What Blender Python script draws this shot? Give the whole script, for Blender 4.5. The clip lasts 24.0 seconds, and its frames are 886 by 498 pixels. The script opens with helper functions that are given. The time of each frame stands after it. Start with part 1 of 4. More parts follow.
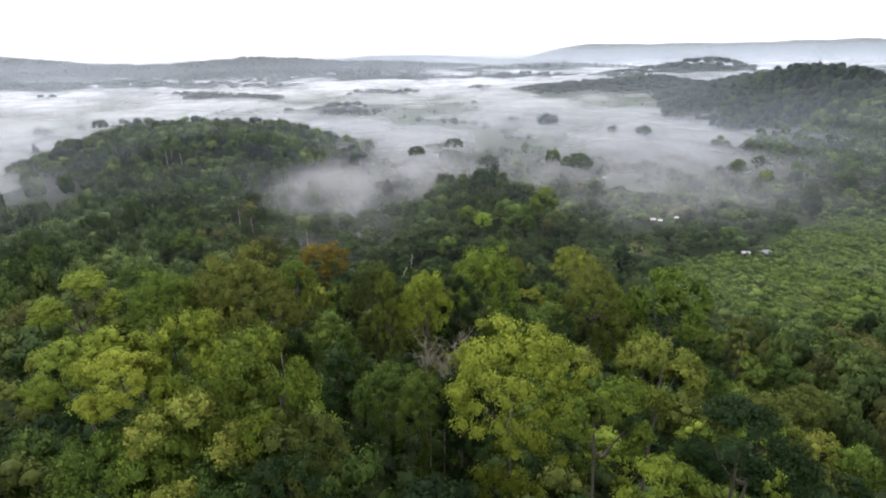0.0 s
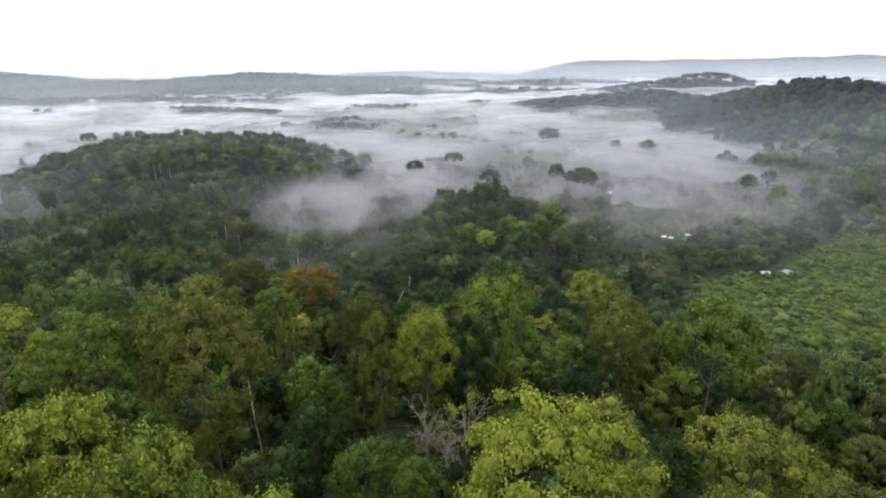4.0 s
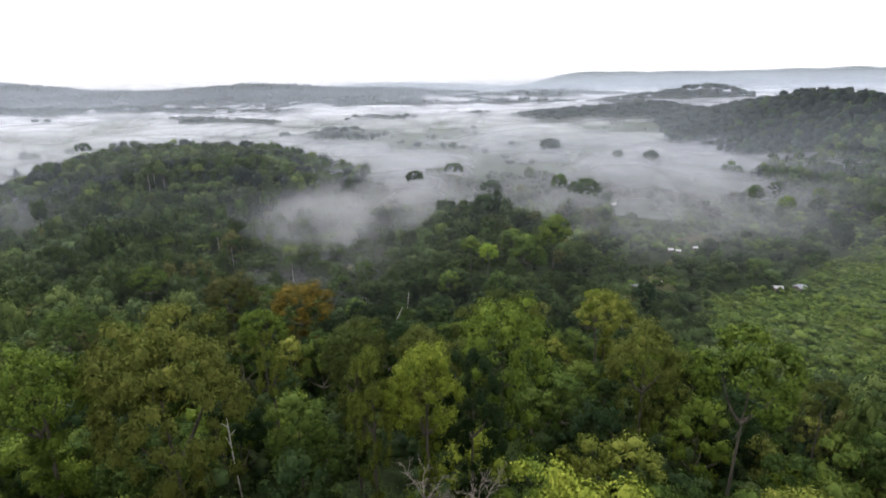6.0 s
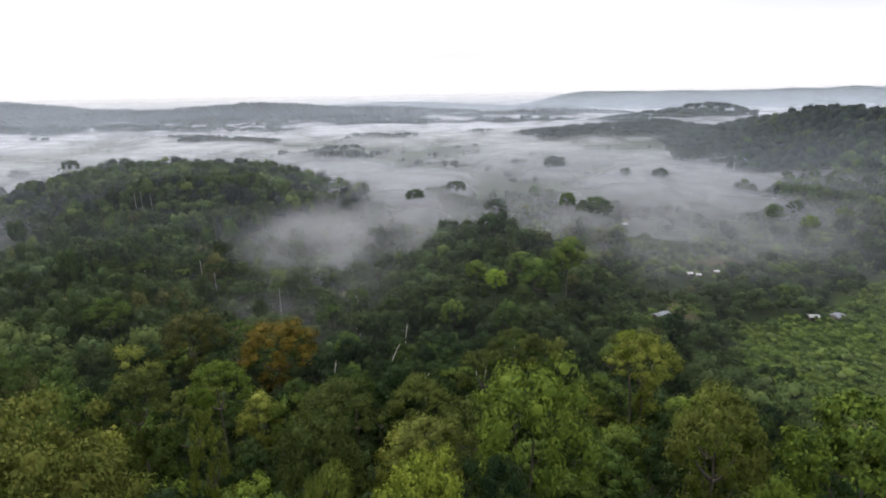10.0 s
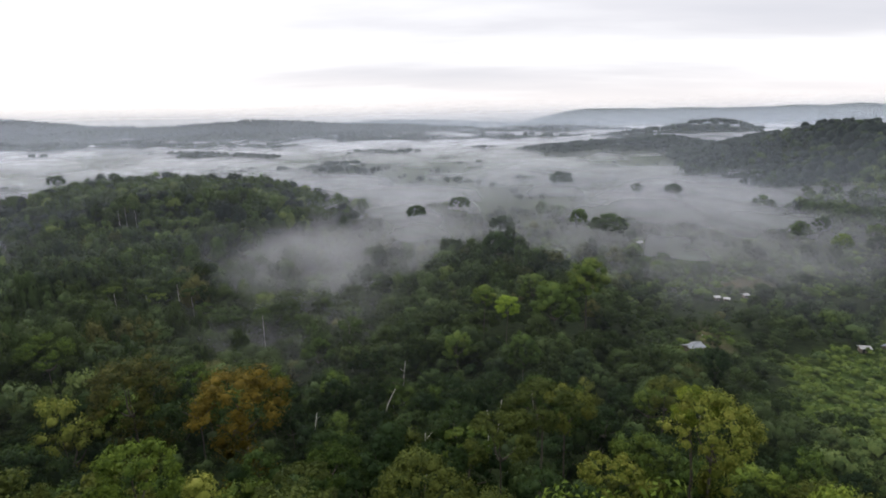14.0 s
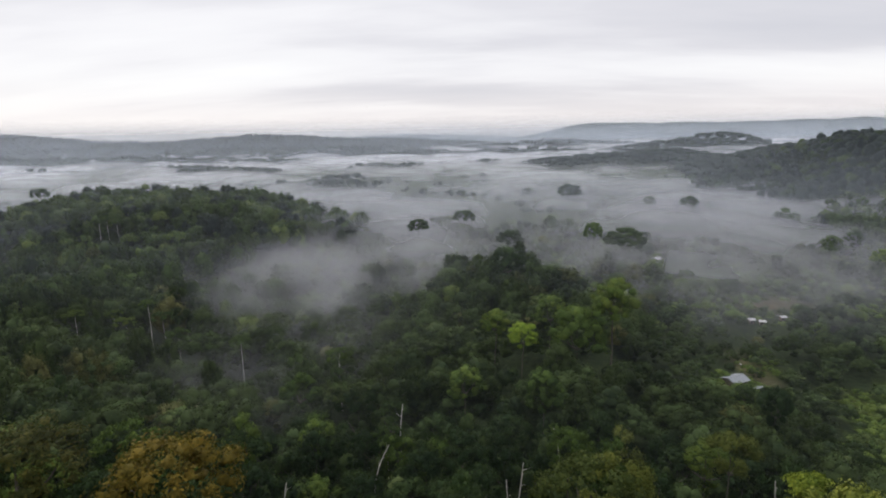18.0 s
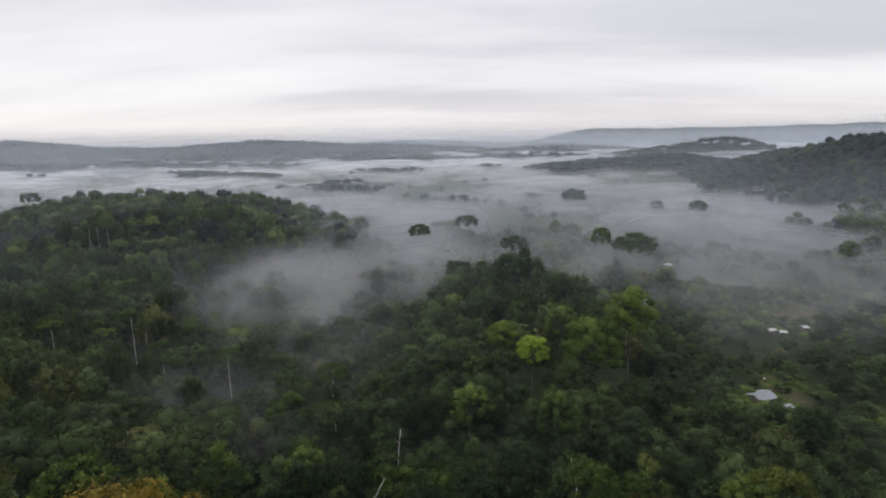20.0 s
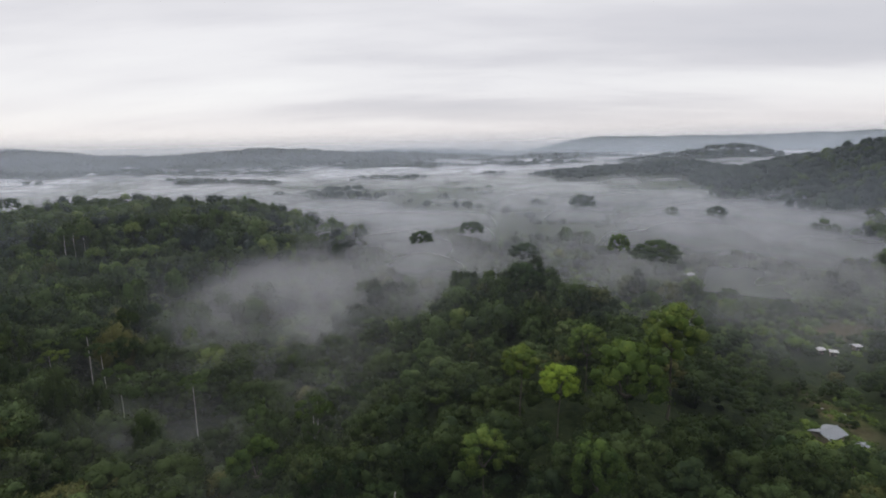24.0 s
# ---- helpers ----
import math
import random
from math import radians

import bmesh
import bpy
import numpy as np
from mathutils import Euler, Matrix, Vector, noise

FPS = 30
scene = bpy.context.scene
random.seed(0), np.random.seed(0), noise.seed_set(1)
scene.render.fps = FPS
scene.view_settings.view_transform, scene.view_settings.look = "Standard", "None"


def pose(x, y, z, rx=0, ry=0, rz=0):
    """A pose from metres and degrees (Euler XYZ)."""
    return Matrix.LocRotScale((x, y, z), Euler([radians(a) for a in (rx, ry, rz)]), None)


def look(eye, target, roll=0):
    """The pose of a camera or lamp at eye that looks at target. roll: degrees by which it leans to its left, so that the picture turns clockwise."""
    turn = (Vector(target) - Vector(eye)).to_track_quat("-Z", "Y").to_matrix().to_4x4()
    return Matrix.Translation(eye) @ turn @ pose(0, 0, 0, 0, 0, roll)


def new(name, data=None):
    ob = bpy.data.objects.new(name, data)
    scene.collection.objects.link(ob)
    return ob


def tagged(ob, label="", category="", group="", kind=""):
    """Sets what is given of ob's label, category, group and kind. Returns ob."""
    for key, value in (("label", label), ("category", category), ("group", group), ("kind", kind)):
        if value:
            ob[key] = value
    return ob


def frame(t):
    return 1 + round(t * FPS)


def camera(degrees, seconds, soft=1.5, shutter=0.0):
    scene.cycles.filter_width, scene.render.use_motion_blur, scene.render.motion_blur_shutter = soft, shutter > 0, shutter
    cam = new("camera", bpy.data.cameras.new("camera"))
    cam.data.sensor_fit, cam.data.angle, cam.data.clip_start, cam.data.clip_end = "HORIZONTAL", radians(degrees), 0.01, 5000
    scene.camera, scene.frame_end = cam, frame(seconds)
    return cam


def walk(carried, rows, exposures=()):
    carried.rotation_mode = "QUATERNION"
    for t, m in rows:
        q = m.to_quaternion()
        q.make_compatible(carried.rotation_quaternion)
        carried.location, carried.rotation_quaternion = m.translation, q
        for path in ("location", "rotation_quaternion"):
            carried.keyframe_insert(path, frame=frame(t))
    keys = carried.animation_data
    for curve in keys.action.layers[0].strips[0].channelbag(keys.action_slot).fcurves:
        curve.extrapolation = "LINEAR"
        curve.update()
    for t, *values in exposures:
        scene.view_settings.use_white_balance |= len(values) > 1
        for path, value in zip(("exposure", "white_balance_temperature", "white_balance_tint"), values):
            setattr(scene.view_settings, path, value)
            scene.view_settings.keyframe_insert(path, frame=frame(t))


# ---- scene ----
cam = camera(80.0, 24.0, soft=1.85)
PATH = [
    (0, (1.30, -21.41, 3.99), (0.67, 72.21, -31.17), -1.17),
    (1, (1.10, -17.38, 2.79), (0.58, 76.32, -32.15), -1.14),
    (2, (0.90, -12.95, 1.79), (0.48, 80.98, -32.53), -1.10),
    (3.5, (0.62, -5.90, 0.48), (0.31, 88.49, -32.54), -1.07),
    (5, (0.36, 1.49, -0.79), (0.11, 96.36, -32.40), -1.04),
    (6, (0.19, 6.61, -1.67), (-0.03, 101.78, -32.36), -1.03),
    (7, (0.03, 11.92, -2.59), (-0.19, 107.37, -32.41), -1.03),
    (8, (-0.12, 17.44, -3.58), (-0.36, 113.15, -32.54), -1.03),
    (9, (-0.26, 23.17, -4.62), (-0.55, 119.13, -32.77), -1.03),
    (10, (-0.41, 29.10, -5.70), (-0.75, 125.29, -33.06), -1.04),
    (11.5, (-0.62, 38.31, -7.41), (-1.07, 134.83, -33.59), -1.05),
    (13, (-0.83, 47.78, -9.19), (-1.43, 144.60, -34.20), -1.07),
    (14, (-0.97, 54.16, -10.40), (-1.69, 151.17, -34.66), -1.09),
    (15, (-1.12, 60.54, -11.63), (-1.97, 157.73, -35.15), -1.10),
    (16, (-1.28, 66.90, -12.87), (-2.26, 164.26, -35.69), -1.12),
    (17, (-1.45, 73.24, -14.13), (-2.56, 170.75, -36.29), -1.14),
    (18, (-1.63, 79.56, -15.41), (-2.89, 177.20, -36.95), -1.17),
    (19.5, (-1.94, 89.07, -17.36), (-3.40, 186.89, -38.08), -1.20),
    (21, (-2.30, 98.69, -19.36), (-3.96, 196.66, -39.36), -1.23),
    (22, (-2.58, 105.19, -20.71), (-4.35, 203.24, -40.28), -1.25),
    (23, (-2.88, 111.68, -22.05), (-4.76, 209.80, -41.24), -1.28),
    (24, (-3.22, 118.01, -23.36), (-5.18, 216.20, -42.21), -1.30),
]
walk(cam, [(t, look(eye, target, roll)) for t, eye, target, roll in PATH],
     exposures=[(0, 1.06), (5, 0.92), (10, 0.6), (17, 0.2), (24, 0.02)])

# ---------------------------------------------------------------- sky and light
SUN_UP, SUN_TURN = radians(52), radians(-35)
world = bpy.data.worlds.new("overcast_sky")
scene.world = world
world.use_nodes = True
scene.cycles.transparent_max_bounces = 128


class Nodes:
    """A short way to write node trees."""

    def __init__(self, tree):
        self.tree = tree
        tree.nodes.clear()

    def add(self, kind, links=None):
        n = self.tree.nodes.new(kind)
        for key, v in (links or {}).items():
            if isinstance(v, bpy.types.NodeSocket):
                self.tree.links.new(v, n.inputs[key])
            else:
                n.inputs[key].default_value = v
        return n

    def math(self, op, a, b=0.0, clamp=False):
        n = self.add("ShaderNodeMath", {0: a, 1: b})
        n.operation, n.use_clamp = op, clamp
        return n.outputs[0]

    def attribute(self, name):
        n = self.add("ShaderNodeAttribute")
        n.attribute_name, n.attribute_type = name, "GEOMETRY"
        return n.outputs["Fac"]

    def noise(self, vector, scale, detail=3.0, rough=0.55):
        return self.add("ShaderNodeTexNoise", {"Vector": vector, "Scale": scale, "Detail": detail, "Roughness": rough}).outputs[0]

    def ramp(self, fac, stops):
        n = self.add("ShaderNodeValToRGB", {"Fac": fac})
        e = n.color_ramp.elements
        while len(e) < len(stops):
            e.new(0.5)
        for el, (at, c) in zip(e, stops):
            el.position, el.color = at, (*c, 1)
        return n.outputs[0]

    def mix(self, fac, a, b, blend="MIX"):
        n = self.add("ShaderNodeMix")
        n.data_type, n.blend_type = "RGBA", blend
        for k, v in ((0, fac), (6, a), (7, b)):
            if isinstance(v, bpy.types.NodeSocket):
                self.tree.links.new(v, n.inputs[k])
            else:
                n.inputs[k].default_value = v if k == 0 else (*v, 1)
        return n.outputs[2]


def make_sky():
    n = Nodes(world.node_tree)
    air = n.add("ShaderNodeTexSky")
    air.sky_type, air.sun_disc = "NISHITA", False
    air.sun_elevation, air.sun_rotation = SUN_UP, SUN_TURN
    air.air_density, air.dust_density = 1.0, 3.0
    sky = air.outputs[0]
    way = n.add("ShaderNodeTexCoord").outputs["Generated"]
    sep = n.add("ShaderNodeSeparateXYZ", {0: way})
    up = n.math("MAXIMUM", sep.outputs[2], 0.0)
    lift = n.math("ADD", up, 0.15)
    deck = n.add("ShaderNodeCombineXYZ", {0: n.math("DIVIDE", sep.outputs[0], lift), 1: n.math("DIVIDE", sep.outputs[1], lift), 2: 3.7}).outputs[0]
    # long soft bands of cloud that draw across the view
    band = n.add("ShaderNodeMapping", {"Vector": deck, "Rotation": (0, 0, radians(39)), "Scale": (0.36, 1.0, 1.0)}).outputs[0]
    big = n.noise(band, 0.52, 3.0, 0.5)
    fine = n.noise(band, 1.7, 5.0, 0.55)
    cover = n.math("ADD", n.math("MULTIPLY", big, 0.72), n.math("MULTIPLY", fine, 0.28))
    cloud = n.ramp(cover, [(0.36, (9.4, 9.4, 9.55)), (0.47, (8.6, 8.55, 8.85)), (0.56, (7.1, 7.05, 7.5)), (0.68, (6.1, 6.15, 6.7))])
    # a paler, warmer strip low over the horizon, and the brighter zenith of an overcast day
    low = n.math("POWER", n.math("SUBTRACT", 1.0, n.math("MULTIPLY", up, 9.0, True), True), 2.0)
    cloud = n.mix(n.math("MULTIPLY", low, 0.85), cloud, (9.7, 9.05, 8.8))
    high = n.math("MULTIPLY", n.math("SUBTRACT", up, 0.35, True), 1.5, True)
    cloud = n.mix(high, cloud, (11.6, 11.6, 12.0))
    both = n.mix(0.93, sky, cloud)
    out = n.add("ShaderNodeBackground", {"Color": both, "Strength": 0.098})
    n.add("ShaderNodeOutputWorld", {"Surface": out.outputs[0]})


make_sky()
sun = new("sun", bpy.data.lights.new("sun", "SUN"))
sun.data.energy, sun.data.angle, sun.data.color = 1.3, radians(25), (1.0, 0.96, 0.9)
sun.matrix_world = look((math.sin(SUN_TURN) * math.cos(SUN_UP) * 100, math.cos(SUN_TURN) * math.cos(SUN_UP) * 100, math.sin(SUN_UP) * 100), (0, 0, 0))


# ---------------------------------------------------------------- materials
def material(name):
    m = bpy.data.materials.new(name)
    m.use_nodes = True
    return m, Nodes(m.node_tree)


def leaf_material(name, dark, mid, light, tip=None):
    """Foliage: hue differs from tree to tree, from clump to clump and from leaf to leaf."""
    m, n = material(name)
    place = n.add("ShaderNodeNewGeometry")
    tree = n.add("ShaderNodeObjectInfo").outputs["Random"]
    stand = n.attribute("tint")
    leaf = place.outputs["Random Per Island"]
    patch = n.noise(place.outputs["Position"], 0.35, 3.0)
    k = n.math("ADD", n.math("MULTIPLY", leaf, 0.34), n.math("MULTIPLY", patch, 0.55))
    k = n.math("ADD", k, n.math("MULTIPLY", n.math("ADD", tree, stand), 0.42))
    k = n.math("SUBTRACT", k, 0.25)
    stops = [(at, (c[0] * 1.30, c[1] * 1.07, c[2] * 2.15)) for at, c in ((0.15, dark), (0.5, mid), (0.85, light), (1.0, tip or light))]
    speck = n.noise(place.outputs["Position"], 2.2, 4.0, 0.65)
    k = n.math("ADD", k, n.math("MULTIPLY", n.math("SUBTRACT", speck, 0.5), 0.55))
    col = n.ramp(k, stops)
    relief = n.add("ShaderNodeBump", {"Strength": 0.3, "Distance": 0.3, "Height": speck}).outputs[0]
    d = n.add("ShaderNodeBsdfPrincipled", {"Base Color": col, "Roughness": 0.6, "Specular IOR Level": 0.08, "Normal": relief})
    tr = n.add("ShaderNodeBsdfTranslucent", {"Color": n.mix(0.4, col, (0.14, 0.20, 0.035))})
    mixed = n.add("ShaderNodeMixShader", {0: 0.22, 1: d.outputs[0], 2: tr.outputs[0]})
    n.add("ShaderNodeOutputMaterial", {"Surface": mixed.outputs[0]})
    return m


LEAF = {
    "green": leaf_material("leaf_green", (0.019, 0.045, 0.006), (0.056, 0.108, 0.011), (0.12, 0.18, 0.017)),
    "dark": leaf_material("leaf_dark", (0.007, 0.019, 0.004), (0.018, 0.043, 0.007), (0.044, 0.080, 0.011)),
    "bright": leaf_material("leaf_bright", (0.052, 0.10, 0.008), (0.15, 0.225, 0.014), (0.26, 0.34, 0.026)),
    "olive": leaf_material("leaf_olive", (0.028, 0.049, 0.007), (0.074, 0.110, 0.012), (0.145, 0.18, 0.02)),
    "yellow": leaf_material("leaf_yellow", (0.05, 0.086, 0.008), (0.145, 0.20, 0.018), (0.25, 0.295, 0.035)),
    "rust": leaf_material("leaf_rust", (0.027, 0.036, 0.005), (0.082, 0.078, 0.007), (0.152, 0.128, 0.010)),
    "lime": leaf_material("leaf_lime", (0.052, 0.10, 0.008), (0.115, 0.215, 0.012), (0.20, 0.315, 0.02)),
    "stand": leaf_material("leaf_stand", (0.009, 0.021, 0.006), (0.028, 0.054, 0.009), (0.05, 0.094, 0.016), (0.072, 0.112, 0.020)),
    "stand_olive": leaf_material("leaf_stand_olive", (0.016, 0.026, 0.007), (0.043, 0.063, 0.011), (0.085, 0.105, 0.018)),
    "stand_light": leaf_material("leaf_stand_light", (0.020, 0.044, 0.008), (0.048, 0.092, 0.013), (0.095, 0.15, 0.022)),
    "stand_dark": leaf_material("leaf_stand_dark", (0.006, 0.014, 0.004), (0.013, 0.030, 0.006), (0.033, 0.060, 0.009)),
    "amber": leaf_material("leaf_amber", (0.032, 0.046, 0.007), (0.098, 0.108, 0.012), (0.18, 0.175, 0.02)),
    "far": leaf_material("leaf_far", (0.004, 0.009, 0.005), (0.009, 0.019, 0.009), (0.018, 0.032, 0.013)),
    "fresh": leaf_material("leaf_fresh", (0.036, 0.076, 0.008), (0.104, 0.18, 0.013), (0.186, 0.268, 0.022)),
    "scrub": leaf_material("leaf_scrub", (0.016, 0.038, 0.006), (0.042, 0.086, 0.009), (0.086, 0.145, 0.014)),
}


def bark_material(name, dark, light):
    m, n = material(name)
    at = n.add("ShaderNodeTexCoord").outputs["Object"]
    flat = n.add("ShaderNodeMapping", {"Vector": at, "Scale": (4.0, 4.0, 0.6)}).outputs[0]
    grain = n.noise(flat, 2.0, 6.0)
    col = n.ramp(grain, [(0.3, dark), (0.7, light)])
    bump = n.add("ShaderNodeBump", {"Strength": 0.5, "Distance": 0.05, "Height": grain}).outputs[0]
    d = n.add("ShaderNodeBsdfPrincipled", {"Base Color": col, "Roughness": 0.85, "Normal": bump})
    n.add("ShaderNodeOutputMaterial", {"Surface": d.outputs[0]})
    return m


BARK = bark_material("bark_brown", (0.035, 0.03, 0.022), (0.12, 0.105, 0.08))
PALE = bark_material("bark_pale", (0.34, 0.32, 0.28), (0.66, 0.63, 0.57))
DEAD = bark_material("dead_wood", (0.11, 0.095, 0.08), (0.26, 0.225, 0.195))


def ground_material():
    m, n = material("forest_ground")
    at = n.add("ShaderNodeNewGeometry").outputs["Position"]
    open_land = n.attribute("open")
    big, fine = n.noise(at, 0.02, 4.0), n.noise(at, 0.5, 5.0)
    floor = n.ramp(fine, [(0.3, (0.010, 0.018, 0.007)), (0.7, (0.030, 0.042, 0.015))])
    grass = n.ramp(n.math("ADD", n.math("MULTIPLY", big, 0.6), n.math("MULTIPLY", fine, 0.4)),
                   [(0.34, (0.022, 0.042, 0.008)), (0.5, (0.048, 0.075, 0.013)), (0.62, (0.085, 0.10, 0.024)), (0.72, (0.12, 0.095, 0.05))])
    earth = n.attribute("earth")
    soil = n.ramp(fine, [(0.3, (0.10, 0.065, 0.04)), (0.7, (0.20, 0.15, 0.10))])
    bump = n.add("ShaderNodeBump", {"Strength": 0.8, "Distance": 0.6, "Height": fine}).outputs[0]
    d = n.add("ShaderNodeBsdfPrincipled", {"Base Color": n.mix(n.math("MULTIPLY", earth, n.math("ADD", big, 0.3), True), n.mix(open_land, floor, grass), soil), "Roughness": 0.95, "Specular IOR Level": 0.1, "Normal": bump})
    n.add("ShaderNodeOutputMaterial", {"Surface": d.outputs[0]})
    return m


def mist_material(name, grain, streak, white, wisps=True):
    m, n = material(name)
    at = n.add("ShaderNodeNewGeometry").outputs["Position"]
    dens = n.attribute("thickness")
    flat = n.add("ShaderNodeMapping", {"Vector": at, "Scale": streak}).outputs[0]
    wisp = n.noise(flat, grain, 4.0, 0.5)
    k = n.math("MULTIPLY", n.math("SUBTRACT", wisp, 0.2), 1.95, True)
    alpha = n.math("MULTIPLY", dens, k if wisps else 1.0, True)
    d = n.add("ShaderNodeBsdfDiffuse", {"Color": (*white, 1)})
    tr = n.add("ShaderNodeBsdfTranslucent", {"Color": (*white, 1)})
    body = n.add("ShaderNodeMixShader", {0: 0.3, 1: d.outputs[0], 2: tr.outputs[0]})
    clear = n.add("ShaderNodeBsdfTransparent")
    mixed = n.add("ShaderNodeMixShader", {0: alpha, 1: clear.outputs[0], 2: body.outputs[0]})
    n.add("ShaderNodeOutputMaterial", {"Surface": mixed.outputs[0]})
    return m


# one mist in three tints; its far-off brightness is put into the colour
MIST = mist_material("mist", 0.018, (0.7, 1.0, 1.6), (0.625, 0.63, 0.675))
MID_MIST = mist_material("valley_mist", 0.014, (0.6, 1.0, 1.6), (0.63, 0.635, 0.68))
PALER_FAR_MIST = mist_material("paler_far_mist", 0.006, (0.5, 1.0, 1.6), (0.77, 0.78, 0.82))
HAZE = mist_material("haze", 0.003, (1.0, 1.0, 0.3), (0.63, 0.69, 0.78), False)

# ---------------------------------------------------------------- the lie of the land
rng = np.random.default_rng(7)
WAVES = [(rng.uniform(0, 2 * np.pi, 7), rng.uniform(0, 2 * np.pi, 7), rng.uniform(0.7, 1.4, 7)) for _ in range(5)]


def swell(x, y, size, shift=0, octaves=4):
    """Smooth noise, about -1 to 1, with features of that size in metres."""
    total, amp = 0.0, 0.55
    for o in range(octaves):
        a, p, f = WAVES[(o + shift) % 5]
        k = 2 * np.pi / (size / 1.9 ** o)
        part_sum = 0.0
        for i in range(7):
            part_sum = part_sum + np.sin(k * f[i] * (x * np.cos(a[i]) + y * np.sin(a[i])) + p[i] + shift * 1.7)
        total = total + amp * part_sum / 2.6
        amp *= 0.52
    return total


def bell(x, y, cx, cy, wx, wy):
    return np.exp(-((x - cx) / wx) ** 2 - ((y - cy) / wy) ** 2)


VALLEY = -107.0
# hills: centre x, y, half widths, height over the valley
HILLS = [(-140, 165, 75, 70, 18), (-175, 285, 60, 60, 12), (-215, 395, 60, 50, 8),
         (38, 250, 45, 40, 10), (25, 330, 45, 55, 8),
         (508, 755, 108, 150, 57), (620, 700, 110, 150, 24), (480, 575, 105, 90, 22), (330, 1310, 150, 70, 19), (520, 1340, 130, 80, 29), (620, 1020, 150, 160, 48), (820, 1760, 140, 130, 56), (640, 1800, 110, 100, 20), (950, 1760, 110, 100, 22),
         (-2300, 2700, 700, 430, 104), (-1000, 2650, 430, 380, 66), (-1500, 2650, 300, 300, 12), (-300, 2750, 500, 250, 50), (-1300, 1750, 500, 90, 24),
         (-150, 1330, 130, 32, 13), (-330, 2000, 380, 60, 30), (250, 1900, 170, 50, 22), (480, 2500, 300, 70, 40),
         (880, 3650, 260, 180, 38), (1240, 3650, 110, 150, 9), (1500, 3650, 200, 180, 12), (1800, 3650, 120, 150, 8), (2320, 3650, 120, 150, 9), (2740, 3650, 130, 150, 8), (2100, 3690, 170, 180, 9), (2500, 3650, 160, 180, 6), (2950, 3650, 430, 220, 16), (-300, 4450, 1000, 260, 92), (-100, 535, 50, 45, 7)]
# flat-topped hills: the same numbers
TABLES = [(-250, 505, 120, 88, 31), (358, 440, 92, 100, 5.5), (2080, 3670, 1640, 210, 119)]


def land(x, y):
    x, y = np.asarray(x, float), np.asarray(y, float)
    side = np.where(x > -5, 90.0, 150.0)
    h = 54 * np.exp(-((x + 5) / side) ** 2) * np.exp(-(np.maximum(y + 20, 0) / 165) ** 2)
    for cx, cy, wx, wy, up in HILLS:
        h = h + up * bell(x, y, cx, cy, wx, wy)
    for cx, cy, wx, wy, up in TABLES:
        h = h + up * np.exp(-np.abs((x - cx) / wx) ** 5 - np.abs((y - cy) / wy) ** 4)
    far = np.clip((y - 650) / 500, 0, 1)
    h = h + far * np.maximum(swell(x * 0.5, y * 1.6, 420, 1), -0.1) * 10 * np.clip((3600 - y) / 600, 0, 1)
    return VALLEY + h + swell(x, y, 70, 2, 3) * (1.6 - 1.25 * np.clip((y - 320) / 80, 0, 1))


def openness(x, y):
    """How far the land is open: 1 on pasture and scrub, 0 under closed forest."""
    x, y = np.asarray(x, float), np.asarray(y, float)
    field = np.clip(1.9 * np.exp(-((x - 200) / 92) ** 4 - ((y - 235) / 82) ** 4) * (x > 106 + 8 * swell(x, y, 40, 1, 3) + 0.5 * np.maximum(y - 200, 0))
                    * (y < 252 + 0.75 * np.maximum(x - 170, 0) + 7 * swell(x, y, 30, 2, 2)), 0, 1)
    yard = np.clip(1.8 * bell(x, y, 99, 251, 10, 9) + 1.7 * bell(x, y, 91.5, 241, 8, 8) + 1.5 * bell(x, y, 116, 270, 9, 9) - 0.3, 0, 1)
    wood = np.exp(-((x - 350) / 100) ** 4 - ((y - 440) / 105) ** 4)
    flat = (1 - wood) * np.clip((y - 370) / 60, 0, 1) * np.clip((land(x, y) - VALLEY - 9) / -6, 0, 1) * np.clip(0.75 + swell(x, y, 120, 3) * 0.9, 0, 1)
    return np.clip(np.maximum(np.maximum(field, yard), flat), 0, 1)


def bare(x, y):
    """Trodden earth: the plot by the far roofs and the yard of the house."""
    return np.clip(0.9 * bell(x, y, 168, 344, 14, 8) + 1.0 * bell(x, y, 113, 268, 4, 12), 0, 1)


def mesh_from(name, verts, tris, smooth=False, normals=None, attrs=None):
    me = bpy.data.meshes.new(name)
    verts, tris = np.asarray(verts, np.float32), np.asarray(tris, np.int32)
    me.vertices.add(len(verts))
    me.vertices.foreach_set("co", verts.ravel())
    me.loops.add(tris.size)
    me.loops.foreach_set("vertex_index", tris.ravel())
    me.polygons.add(len(tris))
    me.polygons.foreach_set("loop_start", np.arange(0, tris.size, tris.shape[1], dtype=np.int32))
    me.polygons.foreach_set("use_smooth", np.broadcast_to(smooth, len(tris)).astype(bool))
    for key, vals in (attrs or {}).items():
        me.attributes.new(key, "FLOAT", "POINT").data.foreach_set("value", np.asarray(vals, np.float32))
    if normals is not None:
        me.attributes.new("custom_normal", "FLOAT_VECTOR", "POINT").data.foreach_set("vector", np.asarray(normals, np.float32).ravel())
    me.update(calc_edges=True)
    return me


def sheet(rows, cols):
    i = np.arange(rows * cols).reshape(rows, cols)
    return np.stack([i[:-1, :-1], i[:-1, 1:], i[1:, 1:], i[1:, :-1]], -1).reshape(-1, 4)


